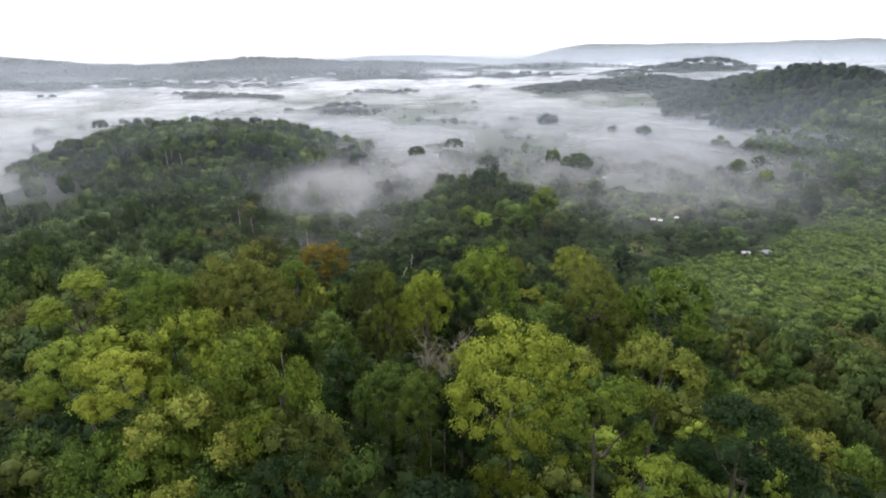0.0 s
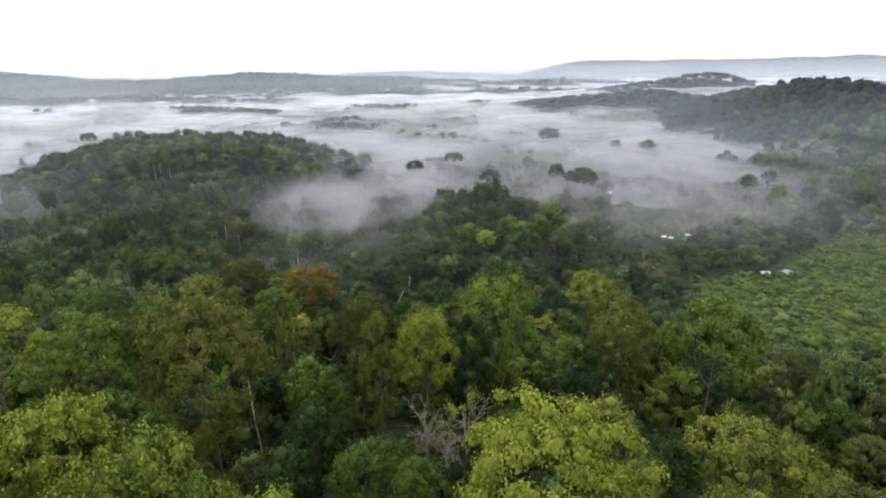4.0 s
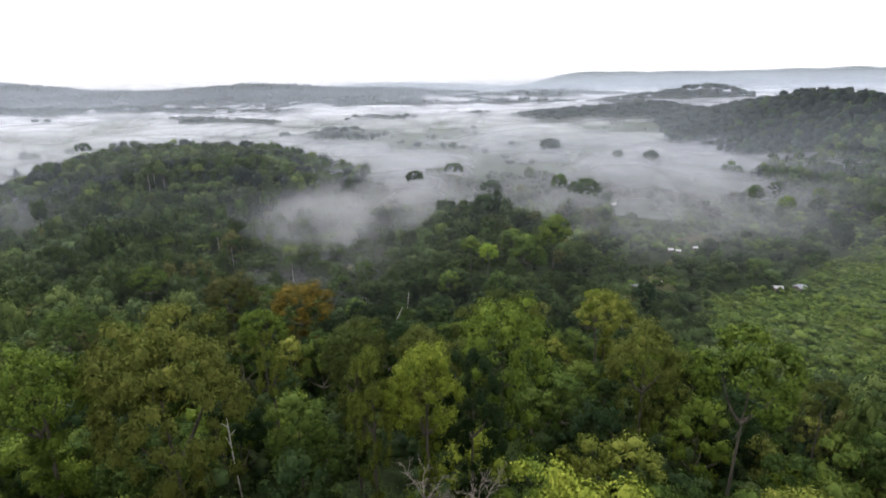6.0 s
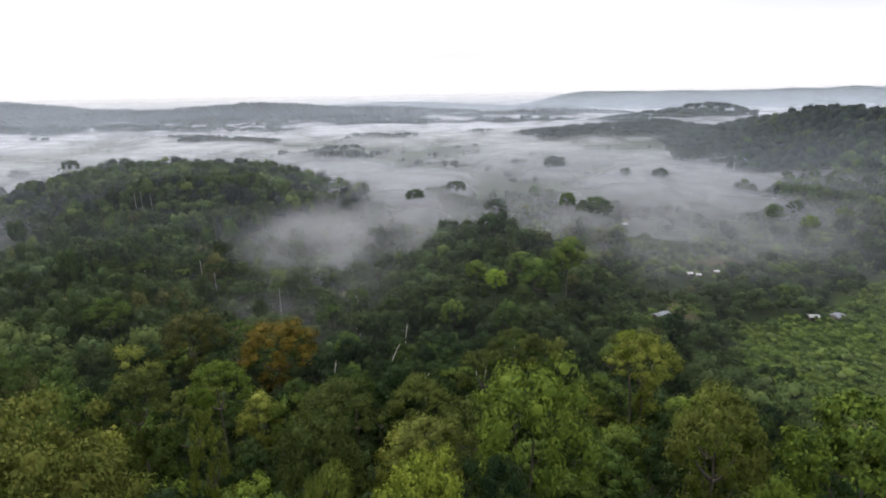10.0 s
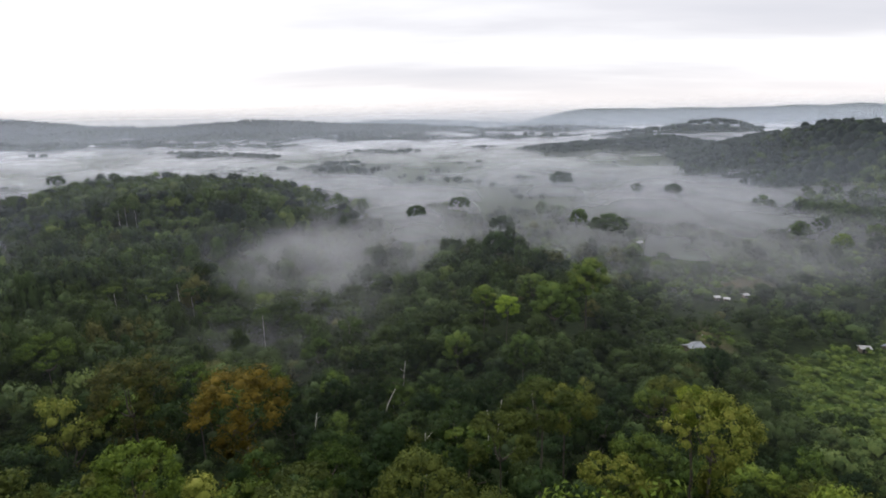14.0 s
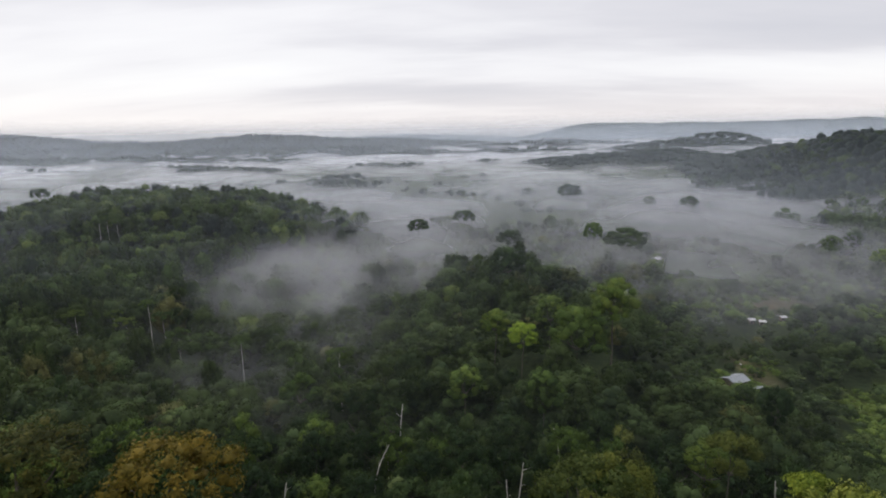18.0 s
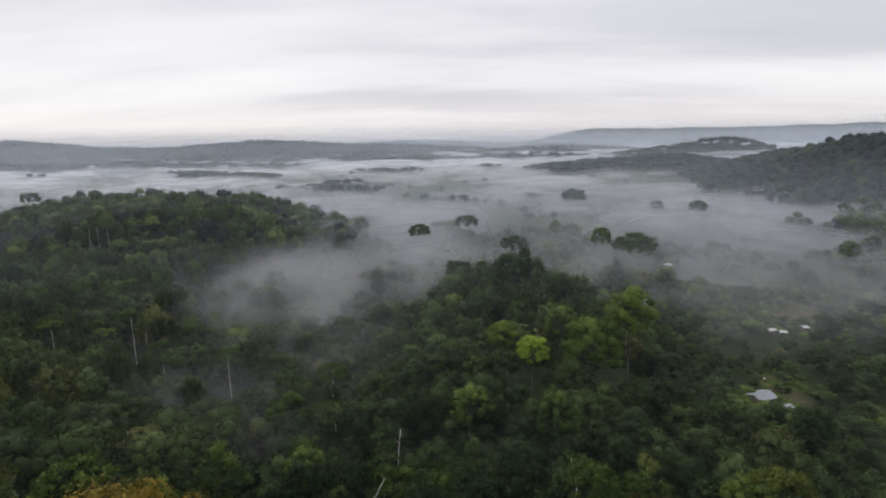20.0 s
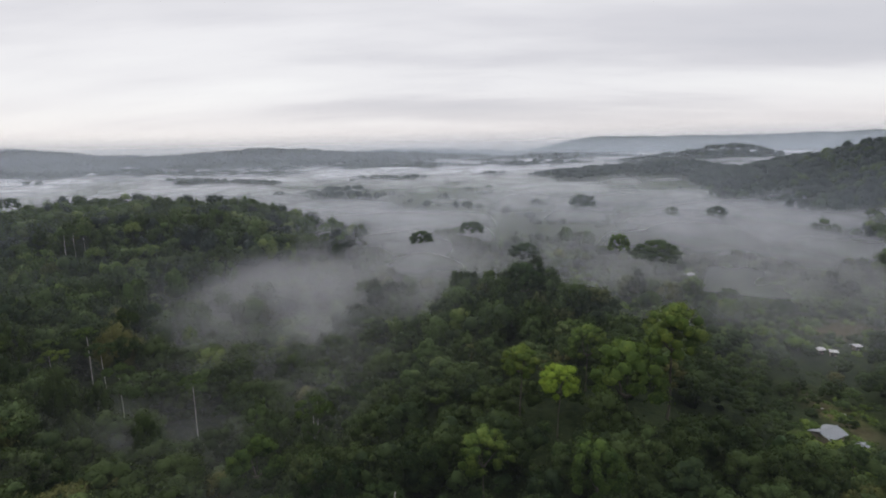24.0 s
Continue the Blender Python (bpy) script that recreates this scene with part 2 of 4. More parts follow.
def make_ground():
    radii = np.concatenate([[0.0], np.geomspace(3, 4900, 170)])
    turns = np.linspace(0, 2 * np.pi, 321)
    r, a = np.meshgrid(radii, turns, indexing="ij")
    x, y = r * np.sin(a), 60 + r * np.cos(a)
    z = land(x, y)
    me = mesh_from("ground", np.stack([x, y, z], -1).reshape(-1, 3), sheet(*r.shape)[:, ::-1], True, attrs={"open": (openness(x, y) * (1 - 0.65 * np.clip((y - 310) / 60, 0, 1) * np.clip(1.4 - 2 * bell(x, y, 165, 375, 70, 60), 0, 1))).ravel(), "earth": bare(x, y).ravel()})
    me.materials.append(ground_material())
    tagged(new("ground", me), "rolling valley floor and hills with dark leaf litter and green pasture", "ground", kind="structure")


make_ground()


# ---------------------------------------------------------------- trees
def ico():
    p = (1 + 5 ** 0.5) / 2
    v = np.array([(-1, p, 0), (1, p, 0), (-1, -p, 0), (1, -p, 0), (0, -1, p), (0, 1, p), (0, -1, -p), (0, 1, -p), (p, 0, -1), (p, 0, 1), (-p, 0, -1), (-p, 0, 1)], float)
    f = np.array([(0, 11, 5), (0, 5, 1), (0, 1, 7), (0, 7, 10), (0, 10, 11), (1, 5, 9), (5, 11, 4), (11, 10, 2), (10, 7, 6), (7, 1, 8),
                  (3, 9, 4), (3, 4, 2), (3, 2, 6), (3, 6, 8), (3, 8, 9), (4, 9, 5), (2, 4, 11), (6, 2, 10), (8, 6, 7), (9, 8, 1)])
    return v / np.linalg.norm(v[0]), f


ICO_V, ICO_F = ico()


def unit(v):
    return v / np.maximum(np.linalg.norm(v, axis=-1, keepdims=True), 1e-9)


def leaves(g, centre, out, size, wide=0.6, droop=0.25):
    """Bent four-cornered leaf sprays at the centres, facing outwards."""
    n = len(centre)
    nor = unit(out + np.array([0, 0, 0.35]) + g.normal(0, 0.42, (n, 3)))
    along = unit(np.cross(nor, g.normal(0, 1, (n, 3))))
    across = np.cross(nor, along)
    ln, wd = (size * g.uniform(0.6, 1.35, (n, 1)) for _ in range(2))
    sag = nor * ln * g.uniform(0.05, droop, (n, 1))
    v = np.stack([centre - along * ln * 0.5 - sag, centre - across * wd * wide * 0.5, centre + along * ln * 0.5 - sag, centre + across * wd * wide * 0.5], 1)
    i = np.arange(n)[:, None] * 4
    return v.reshape(-1, 3), np.concatenate([i + [0, 1, 2], i + [0, 2, 3]], 1).reshape(-1, 3)


def crown(seed, style="dome", clumps=40, per=60, size=0.6, core=0.8, low=-0.35, fat=1.0):
    """A crown one metre in radius at scale 1, topping out at z = 1: a close shell of leafy clumps, each round a dark heart.
    Gives vertices, triangles, their smoothness and the directions in which the foliage turns to the light."""
    g = np.random.default_rng(seed)
    low = max(low, -0.1) if style == "flat" else low
    i = np.arange(clumps)
    u = np.clip(1 - (i + 0.5) / clumps * (1 - low) + g.normal(0, 0.06, clumps), low, 1)
    a = i * 2.39996 + seed + g.normal(0, 0.22, clumps)
    rad = np.sqrt(np.clip(1 - u * u, 0, 1))
    d0 = np.stack([np.cos(a) * rad, np.sin(a) * rad, u], -1)
    gap = min(math.sqrt(2 * math.pi * 0.5 * (1 - low) / clumps), 0.75)
    r = gap * g.uniform(0.45, 1.0, clumps) ** 0.9 * fat
    lobes = 1 + 0.16 * np.sin(3 * a + seed) * rad + 0.10 * np.sin(5 * a + 4 * u + 2 * seed) * rad
    far = (1 - 0.75 * gap * fat) * lobes * g.uniform(0.86, 1.08, clumps)
    c = d0 * far[:, None]
    if style in ("loose", "flat") and clumps > 12:
        # billows, each a pillow of clumps on a limb of its own
        many = 5 + seed % 4
        j = np.arange(many)
        uu = 1 - (j + 0.4) / many * (1.0 - low * 0.6)
        aa = j * 2.39996 + 0.7 * seed + g.normal(0, 0.2, many)
        rr = np.sqrt(np.clip(1 - uu * uu, 0, 1))
        heart = np.stack([np.cos(aa) * rr, np.sin(aa) * rr, uu], -1) * g.uniform(0.55, 0.72, (many, 1))
        near = heart[np.argmin(((c[:, None] - heart[None]) ** 2).sum(-1), 1)]
        c = near + unit(c - near + 0.25 * d0) * g.uniform(0.22, 0.40, (clumps, 1)) * np.array([1, 1, 0.72])
        r *= 0.86
    hang = clumps // 4
    if style in ("dome", "tall", "vine") and clumps > 20:
        # climbers that hang down round the stem
        c[-hang:] = np.stack([g.normal(0, 0.2, hang), g.normal(0, 0.2, hang), -np.linspace(0.25, 2.0, hang)], -1)
        c[-hang:, :2] *= 1 + 0.4 * (c[-hang:, 2:] + 1.9)
        r[-hang:] = gap * g.uniform(0.75, 1.1, hang)
    if style == "tall":
        c *= (0.72, 0.72, 1.1)
        c[:, 2] -= 0.5 * g.uniform(0, 1, clumps) * (rad > 0.6)
    elif style == "flat":
        c *= (1.05, 1.05, 0.5)
        r *= 0.85
    elif style == "vine":
        c[:, 2] -= g.uniform(0, 0.9, clumps) * (rad > 0.55)
    reach = np.sort(np.hypot(c[:, 0], c[:, 1]) + 0.9 * r)[int(0.9 * clumps)]
    c[:, :2] /= reach
    c[:, 2] += 1 - (c[:, 2] + 0.8 * r).max()
    squash = np.array([1, 1, 0.74 if style != "flat" else 0.6])
    d = unit(g.normal(0, 1, (clumps, per, 3)) + 0.5 * d0[:, None])
    d[..., 2] = np.where(d[..., 2] < -0.35, -d[..., 2], d[..., 2])
    phase = g.uniform(0, 6.28, (clumps, 1, 1))
    tuft = 1 + 0.16 * np.sin(6 * d[..., :1] + 5 * d[..., 1:2] + phase) + 0.13 * np.sin(9 * d[..., 2:3] - 6 * d[..., :1] + 2 * phase)
    ctr = c[:, None] + d * squash * r[:, None, None] * g.uniform(0.72, 1.2, (clumps, per, 1)) * tuft
    v, f = leaves(g, ctr.reshape(-1, 3), d.reshape(-1, 3), size)
    whole = unit(c * np.array([1, 1, 0.8]) + np.array([0, 0, 0.15]))
    turn = unit(0.55 * d + 0.55 * whole[:, None] + g.normal(0, 0.26, d.shape)).reshape(-1, 3)
    hearts = c[:, None] + ICO_V * squash * r[:, None, None] * core * g.uniform(0.85, 1.12, (clumps, 12, 1))
    inner = unit(0.55 * ICO_V[None] + 0.55 * whole[:, None])
    vs, ns = np.concatenate([v, hearts.reshape(-1, 3)]), np.concatenate([np.repeat(turn, 4, 0), inner.reshape(-1, 3)])
    fs = np.concatenate([f, (ICO_F[None] + 12 * np.arange(clumps)[:, None, None]).reshape(-1, 3) + len(v)])
    return vs, fs, np.ones(len(fs), bool), ns


def tube(points, radii, sides=7):
    """A tapered round limb along the points."""
    p = np.asarray(points, float)
    t = unit(np.gradient(p, axis=0))
    u = unit(np.cross(t, [0.31, 0.92, 0.22]))
    w = np.cross(t, u)
    a = np.linspace(0, 2 * np.pi, sides, endpoint=False)
    ring = p[:, None] + (u[:, None] * np.cos(a)[None, :, None] + w[:, None] * np.sin(a)[None, :, None]) * np.asarray(radii, float)[:, None, None]
    i = np.arange(len(p) * sides).reshape(len(p), sides)
    j = np.roll(i, -1, 1)
    q = np.stack([i[:-1], j[:-1], j[1:], i[1:]], -1).reshape(-1, 4)
    return ring.reshape(-1, 3), np.concatenate([q[:, [0, 1, 2]], q[:, [0, 2, 3]]])


def trunk_mesh(seed, lean=0.05):
    """One metre high at scale 1, flared at the foot."""
    g = np.random.default_rng(seed)
    s = np.linspace(0, 1, 9)
    bend = np.cumsum(g.normal(0, lean / 3, (9, 2)), 0) * s[:, None]
    return mesh_from("trunk", *tube(np.stack([bend[:, 0], bend[:, 1], s], -1), 0.021 * (1 - 0.6 * s) + 0.02 * np.exp(-s * 14), 8), smooth=True)


def limb_mesh(seed):
    g = np.random.default_rng(seed)
    s = np.linspace(0, 1, 6)
    rise = g.uniform(0.5, 0.9)
    pts = np.stack([s, 0.12 * np.sin(s * 3 + seed), rise * s ** 1.4], -1)
    return mesh_from("limb", *tube(pts, 0.05 * (1 - 0.8 * s) + 0.008, 6), smooth=True)


STYLES = ["dome", "loose", "tall", "flat", "vine", "dome", "loose", "vine"]
CROWNS = [mesh_from("crown", *crown(11 + i, s, 48, 50, 0.085, 0.6)) for i, s in enumerate(STYLES)]
FINE = {s: mesh_from("crown", *crown(461 + 7 * i, s, 100, 120, 0.049, 0.56)) for i, s in enumerate(("dome", "loose", "vine", "tall"))}
HERO = {s: [mesh_from("crown", *crown(61 + 7 * i + k, s, 72, 84, 0.062, 0.5)) for k in range(2)] for i, s in enumerate(("dome", "loose", "tall", "vine", "flat", "round"))}
SOLID = {s: [mesh_from("crown", *crown(361 + 7 * i + k, s, 52, 44, 0.085, 0.84)) for k in range(2)] for i, s in enumerate(("dome", "loose", "tall", "vine", "flat", "round"))}
BROAD = mesh_from("crown", *crown(533, "dome", 150, 170, 0.037, 0.56))
TRUNKS = [trunk_mesh(i) for i in range(4)]
BOUGHS = [limb_mesh(i) for i in range(4)]


def part(name, me, mat, parent, label="", m=None):
    ob = new(name, me)
    if not me.materials:
        me.materials.append(None)
    ob.material_slots[0].link = "OBJECT"
    ob.material_slots[0].material = mat
    ob.parent = parent
    if m is not None:
        ob.matrix_local = m
    return tagged(ob, label)


COUNT = [0]


def tree(x, y, top, wide, leaf, style=None, deep=0.62, label="", group="rainforest trees", bark=None, full=False, foot=None):
    """A tree whose crown tops out at that height; wide: the crown's breadth; deep: its height to half breadth."""
    g = np.random.default_rng(1000 + COUNT[0])
    COUNT[0] += 1
    base = float(land(x, y)) - 0.3 if foot is None else foot
    root = new("tree")
    root.empty_display_size = 0.5
    root.location = (x, y, base)
    root.rotation_euler = (0, 0, g.uniform(0, 6.28))
    r = wide / 2
    rz = r * deep * 1.35
    centre = top - base - rz
    if full and y < 70 and wide > 15:
        me = BROAD
    elif full and y < 70 and style in FINE:
        me = FINE[style]
    elif full and y > 180:
        me = SOLID[style or "dome"][COUNT[0] % 2]
    elif full:
        me = HERO[style or "dome"][COUNT[0] % 2]
    else:
        me = CROWNS[STYLES.index(style) if style else int(g.integers(len(STYLES)))]
    girth = max(centre, 3) * g.uniform(0.9, 1.2) * (0.46 if bark else 0.55)
    part("trunk", TRUNKS[int(g.integers(4))], bark or BARK, root, m=Matrix.Diagonal((girth, girth, max(centre + 0.2 * rz, 3), 1)))
    for i in range(3):
        part("limb", BOUGHS[int(g.integers(4))], BARK, root, m=Matrix.Translation((0, 0, max(centre - rz * (0.4 if full else 0.75), 1.5))) @ pose(0, 0, 0, 0, 0, 120 * i + g.uniform(0, 60)) @ Matrix.Diagonal((r * (0.5 if full or bark else 0.72), r * (0.5 if full or bark else 0.72), rz * 0.7, 1)))
    part("crown", me, LEAF[leaf], root, m=Matrix.Translation((0, 0, centre)) @ Matrix.Diagonal((r * 1.02, r * 1.02, rz, 1)))
    tagged(root, label or {"green": "leafy green rainforest tree with a rounded crown", "dark": "dark green rainforest tree with a dense crown",
                           "bright": "fresh light-green rainforest tree with a full crown", "olive": "olive-green rainforest tree hung with climbers",
                           "yellow": "yellow-green rainforest tree with an airy crown", "rust": "tree with orange-brown flushing foliage",
                           "amber": "amber-green flushing tree with a rounded crown", "fresh": "fresh mid-green rainforest tree with a broad crown", "lime": "lime-green flushing tree among darker crowns"}[leaf], "tree", group)
    return root


# single trees that stand out: x, y, height of the top, crown breadth, foliage, shape, depth of the crown
NOTED = [
    (8.8, 32, -25.0, 16.5, "bright", "dome", 1.0), (17.1, 23, -26.5, 9.5, "bright", "loose", 1.1), (27.8, 35.5, -29.0, 12.0, "yellow", "loose", 1.0), (21, 15, -30, 9.0, "bright", "loose", 1.0),
    (-24.4, 25, -19.7, 9.0, "bright", "loose", 1.2), (-15.8, 20.4, -19.2, 9.5, "bright", "loose", 1.35), (-31, 24, -23.0, 10.0, "bright", "loose", 0.9), (-21.5, 16.5, -24.0, 11.0, "yellow", "loose", 0.9),
    (-13, 12.5, -26.5, 9.0, "dark", "vine", 1.3), (-18.5, 11.5, -28.0, 10.0, "green", "dome", 1.2), (-8.5, 12, -31.0, 8.0, "dark", "vine", 1.3),
    (-36.5, 31, -24.5, 10.0, "bright", "loose", 0.9), (-45, 35, -28.2, 12.0, "fresh", "loose", 0.9), (-65.7, 64, -31.5, 15.0, "fresh", "loose", 0.8), (-46.5, 58, -28.8, 12.0, "fresh", "dome", 1.0),
    (-34.6, 63, -26.4, 18.5, "olive", "dome", 1.25), (9.4, 83, -33.7, 15.5, "fresh", "dome", 1.25), (-2.5, 63.4, -31.6, 10.0, "bright", "dome", 1.4), (3.5, 66, -34.0, 10.0, "dark", "vine", 1.4),
    (40.8, 127.5, -52.0, 14.5, "yellow", "dome", 0.9), (51.5, 85, -41.2, 18.0, "fresh", "loose", 1.1), (42.6, 104, -50.5, 12.0, "fresh", "dome", 1.2), (-27.9, 80.7, -38.3, 4.8, "yellow", "tall", 2.4),
    (-9.2, 62, -30.8, 6.0, "yellow", "tall", 2.2), (-13.1, 72.8, -33.4, 9.0, "olive", "dome", 1.3), (-16.1, 94, -42.3, 12.7, "olive", "dome", 0.9), (-2.7, 88, -44.8, 11.5, "olive", "dome", 0.8),
    (35.8, 90, -42.0, 13.0, "olive", "dome", 1.2), (-39.7, 110, -47.8, 11.0, "fresh", "loose", 0.9), (-46.4, 98, -42.7, 10.7, "olive", "dome", 0.9), (-40.5, 142.5, -54.2, 18.5, "rust", "dome", 0.75),
    (-2.2, 37.0, -34.5, 8.0, "green", "dome", 1.5), (2.8, 35.4, -33.0, 7.0, "dark", "vine", 1.6), (-7.5, 43, -37, 10, "green", "dome", 1.3),
    (82, 105, -64.4, 9.0, "olive", "loose", 0.9), (87.5, 84.5, -72.2, 12.0, "olive", "dome", 0.7), (-88, 118, -50.0, 13.0, "green", "dome", 0.9), (-60, 100, -46.0, 12.0, "green", "dome", 0.9),
    (-58.4, 140, -50.4, 15.5, "amber", "dome", 0.8), (-20.8, 112, -53.9, 11.4, "olive", "flat", 0.8), (15.3, 138, -55.5, 13.5, "olive", "loose", 0.7),
    (39.9, 132, -53.6, 10, "bright", "loose", 0.8), (19.7, 228, -70.6, 9.3, "lime", "round", 0.8), (39.1, 240, -69.6, 19, "green", "round", 0.85),
    (52.6, 247.5, -62.6, 15.7, "green", "round", 0.9), (34.5, 262, -73.4, 12.8, "green", "round", 0.8), (12.2, 238, -69.8, 9.5, "green", "round", 0.8),
    (22.2, 205, -75, 11.1, "green", "round", 1.0), (-44.1, 215, -79, 13, "green", "loose", 0.8), (28.5, 350, -73.8, 20, "dark", "round", 0.8),
    (110.7, 409, -75.5, 27, "dark", "round", 0.5), (91.2, 415, -73, 12.5, "green", "round", 0.9), (140.1, 705, -76.7, 30, "dark", "round", 0.5),
    (-341, 515, -53.3, 15, "dark", "round", 0.6), (38.4, 430, -80, 19, "dark", "round", 0.5), (11.4, 520, -79, 20, "dark", "round", 0.5),
    (-24.8, 470, -77.5, 17, "dark", "round", 0.55), (196.5, 600, -80, 14, "dark", "round", 0.7), (217, 560, -75.5, 17, "dark", "round", 0.6),
    (-5.7, 122, -57.5, 15, "olive", "dome", 0.9), (7.5, 131, -57.0, 12, "olive", "loose", 0.8), (3.3, 110, -55, 13, "olive", "vine", 1.0), (-101, 175, -60.5, 13, "fresh", "loose", 0.8),
    (22.6, 150, -62.5, 13, "olive", "loose", 0.9), (-33, 190, -79.5, 10, "fresh", "loose", 0.9), (51.5, 170, -71.5, 11, "olive", "loose", 0.9), (22, 176, -74, 10, "green", "round", 0.9), (2, 214, -78, 11, "green", "round", 0.8),
    (-25, 15.5, -27.0, 9, "fresh", "dome", 1.3), (-19.5, 15, -28.0, 9, "green", "dome", 1.3), (-31, 18, -28.0, 10, "fresh", "dome", 1.2), (33.5, 25, -31, 13, "dark", "loose", 0.9), (42.5, 36, -37.5, 13, "olive", "loose", 0.9),
    (-20.5, 24, -23.0, 13, "fresh", "dome", 1.2), (-29, 25, -28.5, 12, "fresh", "dome", 1.2), (-13.5, 17, -25.0, 10, "olive", "dome", 1.2),
    (246, 375, -84.8, 12, "fresh", "round", 0.8), (249, 421, -85.6, 14, "green", "round", 0.8), (270, 378, -87, 12, "dark", "round", 0.8), (288, 402, -85, 14, "green", "dome", 0.8), (264, 350, -90, 11, "dark", "round", 0.8),
    (229, 347, -92.5, 10, "green", "round", 0.8), (300, 362, -87, 13, "dark", "dome", 0.8), (326, 420, -83, 14, "green", "round", 0.8), (342, 386, -83, 13, "green", "dome", 0.8), (285, 338, -91, 11, "green", "round", 0.8),
    (376, 493, -75, 14, "dark", "dome", 0.8), (318, 452, -82, 13, "dark", "round", 0.8), (312, 340, -88, 12, "dark", "round", 0.8), (275, 436, -86, 13, "dark", "dome", 0.8),
    (-88.3, 187, -65.6, 5.6, "dark", "tall", 1.9), (82, 205, -80.5, 9, "dark", "dome", 1.1), (90, 232, -93.5, 7, "green", "round", 0.9),
]
for x, y, top, wide, leaf, style, deep in NOTED:
    tree(x, y, top, wide, leaf, style, deep, full=True, group="trees that stand out of the canopy")


# ---------------------------------------------------------------- the forest round them
def scatter(x0, x1, y0, y1, gap, seed, keep):
    """Points about a gap apart, on a jittered grid, where keep(x, y) is true."""
    g = np.random.default_rng(seed)
    xs, ys = np.meshgrid(np.arange(x0, x1, gap), np.arange(y0, y1, gap * 0.87))
    xs = xs + (np.arange(xs.shape[0]) % 2)[:, None] * gap / 2
    p = np.stack([xs.ravel(), ys.ravel()], -1)
    p = p + g.uniform(-0.36, 0.36, p.shape) * gap
    return p[keep(p[:, 0], p[:, 1])], g


def in_view(x, y, slack=18):
    return np.abs(x) < 0.93 * (y + 24) + slack


# bare pale stems that stick out of the canopy: foot x, y, height of the top, lean
SNAGS = [(-5.5, 145, -67.5, 0.06), (-14.7, 177, -75.5, 0.5), (-14.0, 198, -78.0, 0.08), (20.5, 185.5, -77.5, -0.3), (11.3, 167.5, -73.5, 0.12), (7.6, 160.5, -72.0, 0.0),
         (-30.6, 160.5, -72.0, 0.25), (60.3, 169.5, -79.5, -0.15), (-36.0, 80.5, -51.5, -0.05), (46.7, 115.5, -69.0, 0.1), (-39.2, 243.5, -84.5, 0.05)]
NOTED_XY = np.array([(n[0], n[1], n[3]) for n in NOTED] + [(n[0], n[1], 3.0) for n in SNAGS])


PALE_TREES = [(-125.3, 268, -84), (-120, 275, -79.5), (-109.4, 266, -83), (-102.5, 262, -87), (-139.6, 262, -80), (-137, 280, -86), (-35.7, 228, -82),
              (-74.5, 250, -85.5), (-17, 190, -86), (24, 196, -88.5), (-232, 420, -68.6), (-230, 425, -68), (-220, 420, -69.5)]


def clear_of_noted(x, y, share=0.5):
    bare_foot = np.ones(len(x), bool)
    for px, py, _ in PALE_TREES:
        if px > -60:
            continue
        bare_foot &= (np.abs(x - px * (1 - (py - y) / (py - 70))) > 5) | (y > py + 4) | (y < py - 14)
    d = np.hypot(x[:, None] - NOTED_XY[:, 0], y[:, None] - NOTED_XY[:, 1])
    return (d > NOTED_XY[:, 2] * share + 2.5).all(1) & bare_foot


def near_line(x, y):
    """Distance from the line of the flight over the ridge."""
    return np.hypot(x + 1, y - np.clip(y, -20, 118))


def canopy(x, y, g, n):
    """How high trees grow: tall on the ridge, lower in the saddle and the valley."""
    young = 1 - 0.55 * bell(x, y, 108, 250, 36, 50) - 0.5 * bell(x, y, 125, 325, 60, 58) - 0.45 * bell(x, y, 190, 290, 40, 30) - 0.35 * bell(x, y, -60, 330, 50, 60)
    saddle = 6 * np.clip((y - 140) / 50, 0, 1) * np.clip((330 - y) / 60, 0, 1) * np.clip((x + 110) / 40, 0, 1)
    ridge = 3.5 * np.clip((130 - y) / 40, 0, 1)
    return (21 + ridge - saddle + 3.0 * swell(x, y, 60, 4, 2) + g.normal(0, 2.6, n)) * young


def grow_near():
    pts, g = scatter(-210, 150, 12, 250, 9.2, 21, lambda x, y: in_view(x, y, 10) & (openness(x, y) < 0.4))
    pts = pts[clear_of_noted(pts[:, 0], pts[:, 1])]
    d = near_line(pts[:, 0], pts[:, 1])
    order = np.argsort(d)
    close, rest = pts[order[:280]], pts[order[280:]]
    kinds = ["green", "dark", "olive", "yellow", "bright", "fresh"]
    hs = canopy(close[:, 0], close[:, 1], g, len(close))
    for (x, y), h in zip(close, hs):
        front = np.clip((158 - y) / 45, 0, 1)
        start = np.clip((108 - y) / 25, 0, 1)
        odds = np.array([0.24, 0.71, 0.03, 0, 0, 0.02]) * (1 - front) + (np.array([0.30, 0.20, 0.27, 0.07, 0.03, 0.13]) * (1 - start) + np.array([0.33, 0.08, 0.20, 0.12, 0.07, 0.20]) * start) * front
        if y < 60:
            odds = np.array([0.46, 0.34, 0.12, 0, 0, 0.08])
        leaf = kinds[int(g.choice(6, p=odds / odds.sum()))]
        h = h * g.uniform(0.72, 1.08) * (0.66 if y < 60 else 0.75 if y < 95 else 0.92)
        shape = ("dome", "loose", "vine", "tall")[int(g.integers(4))] if y < 110 else None
        tree(float(x), float(y), float(land(x, y)) + float(h), float(g.uniform(8.5, 15) if y < 140 else g.uniform(8, 13)), leaf, shape, float(g.uniform(0.75, 1.25)))
    return rest


REST = grow_near()


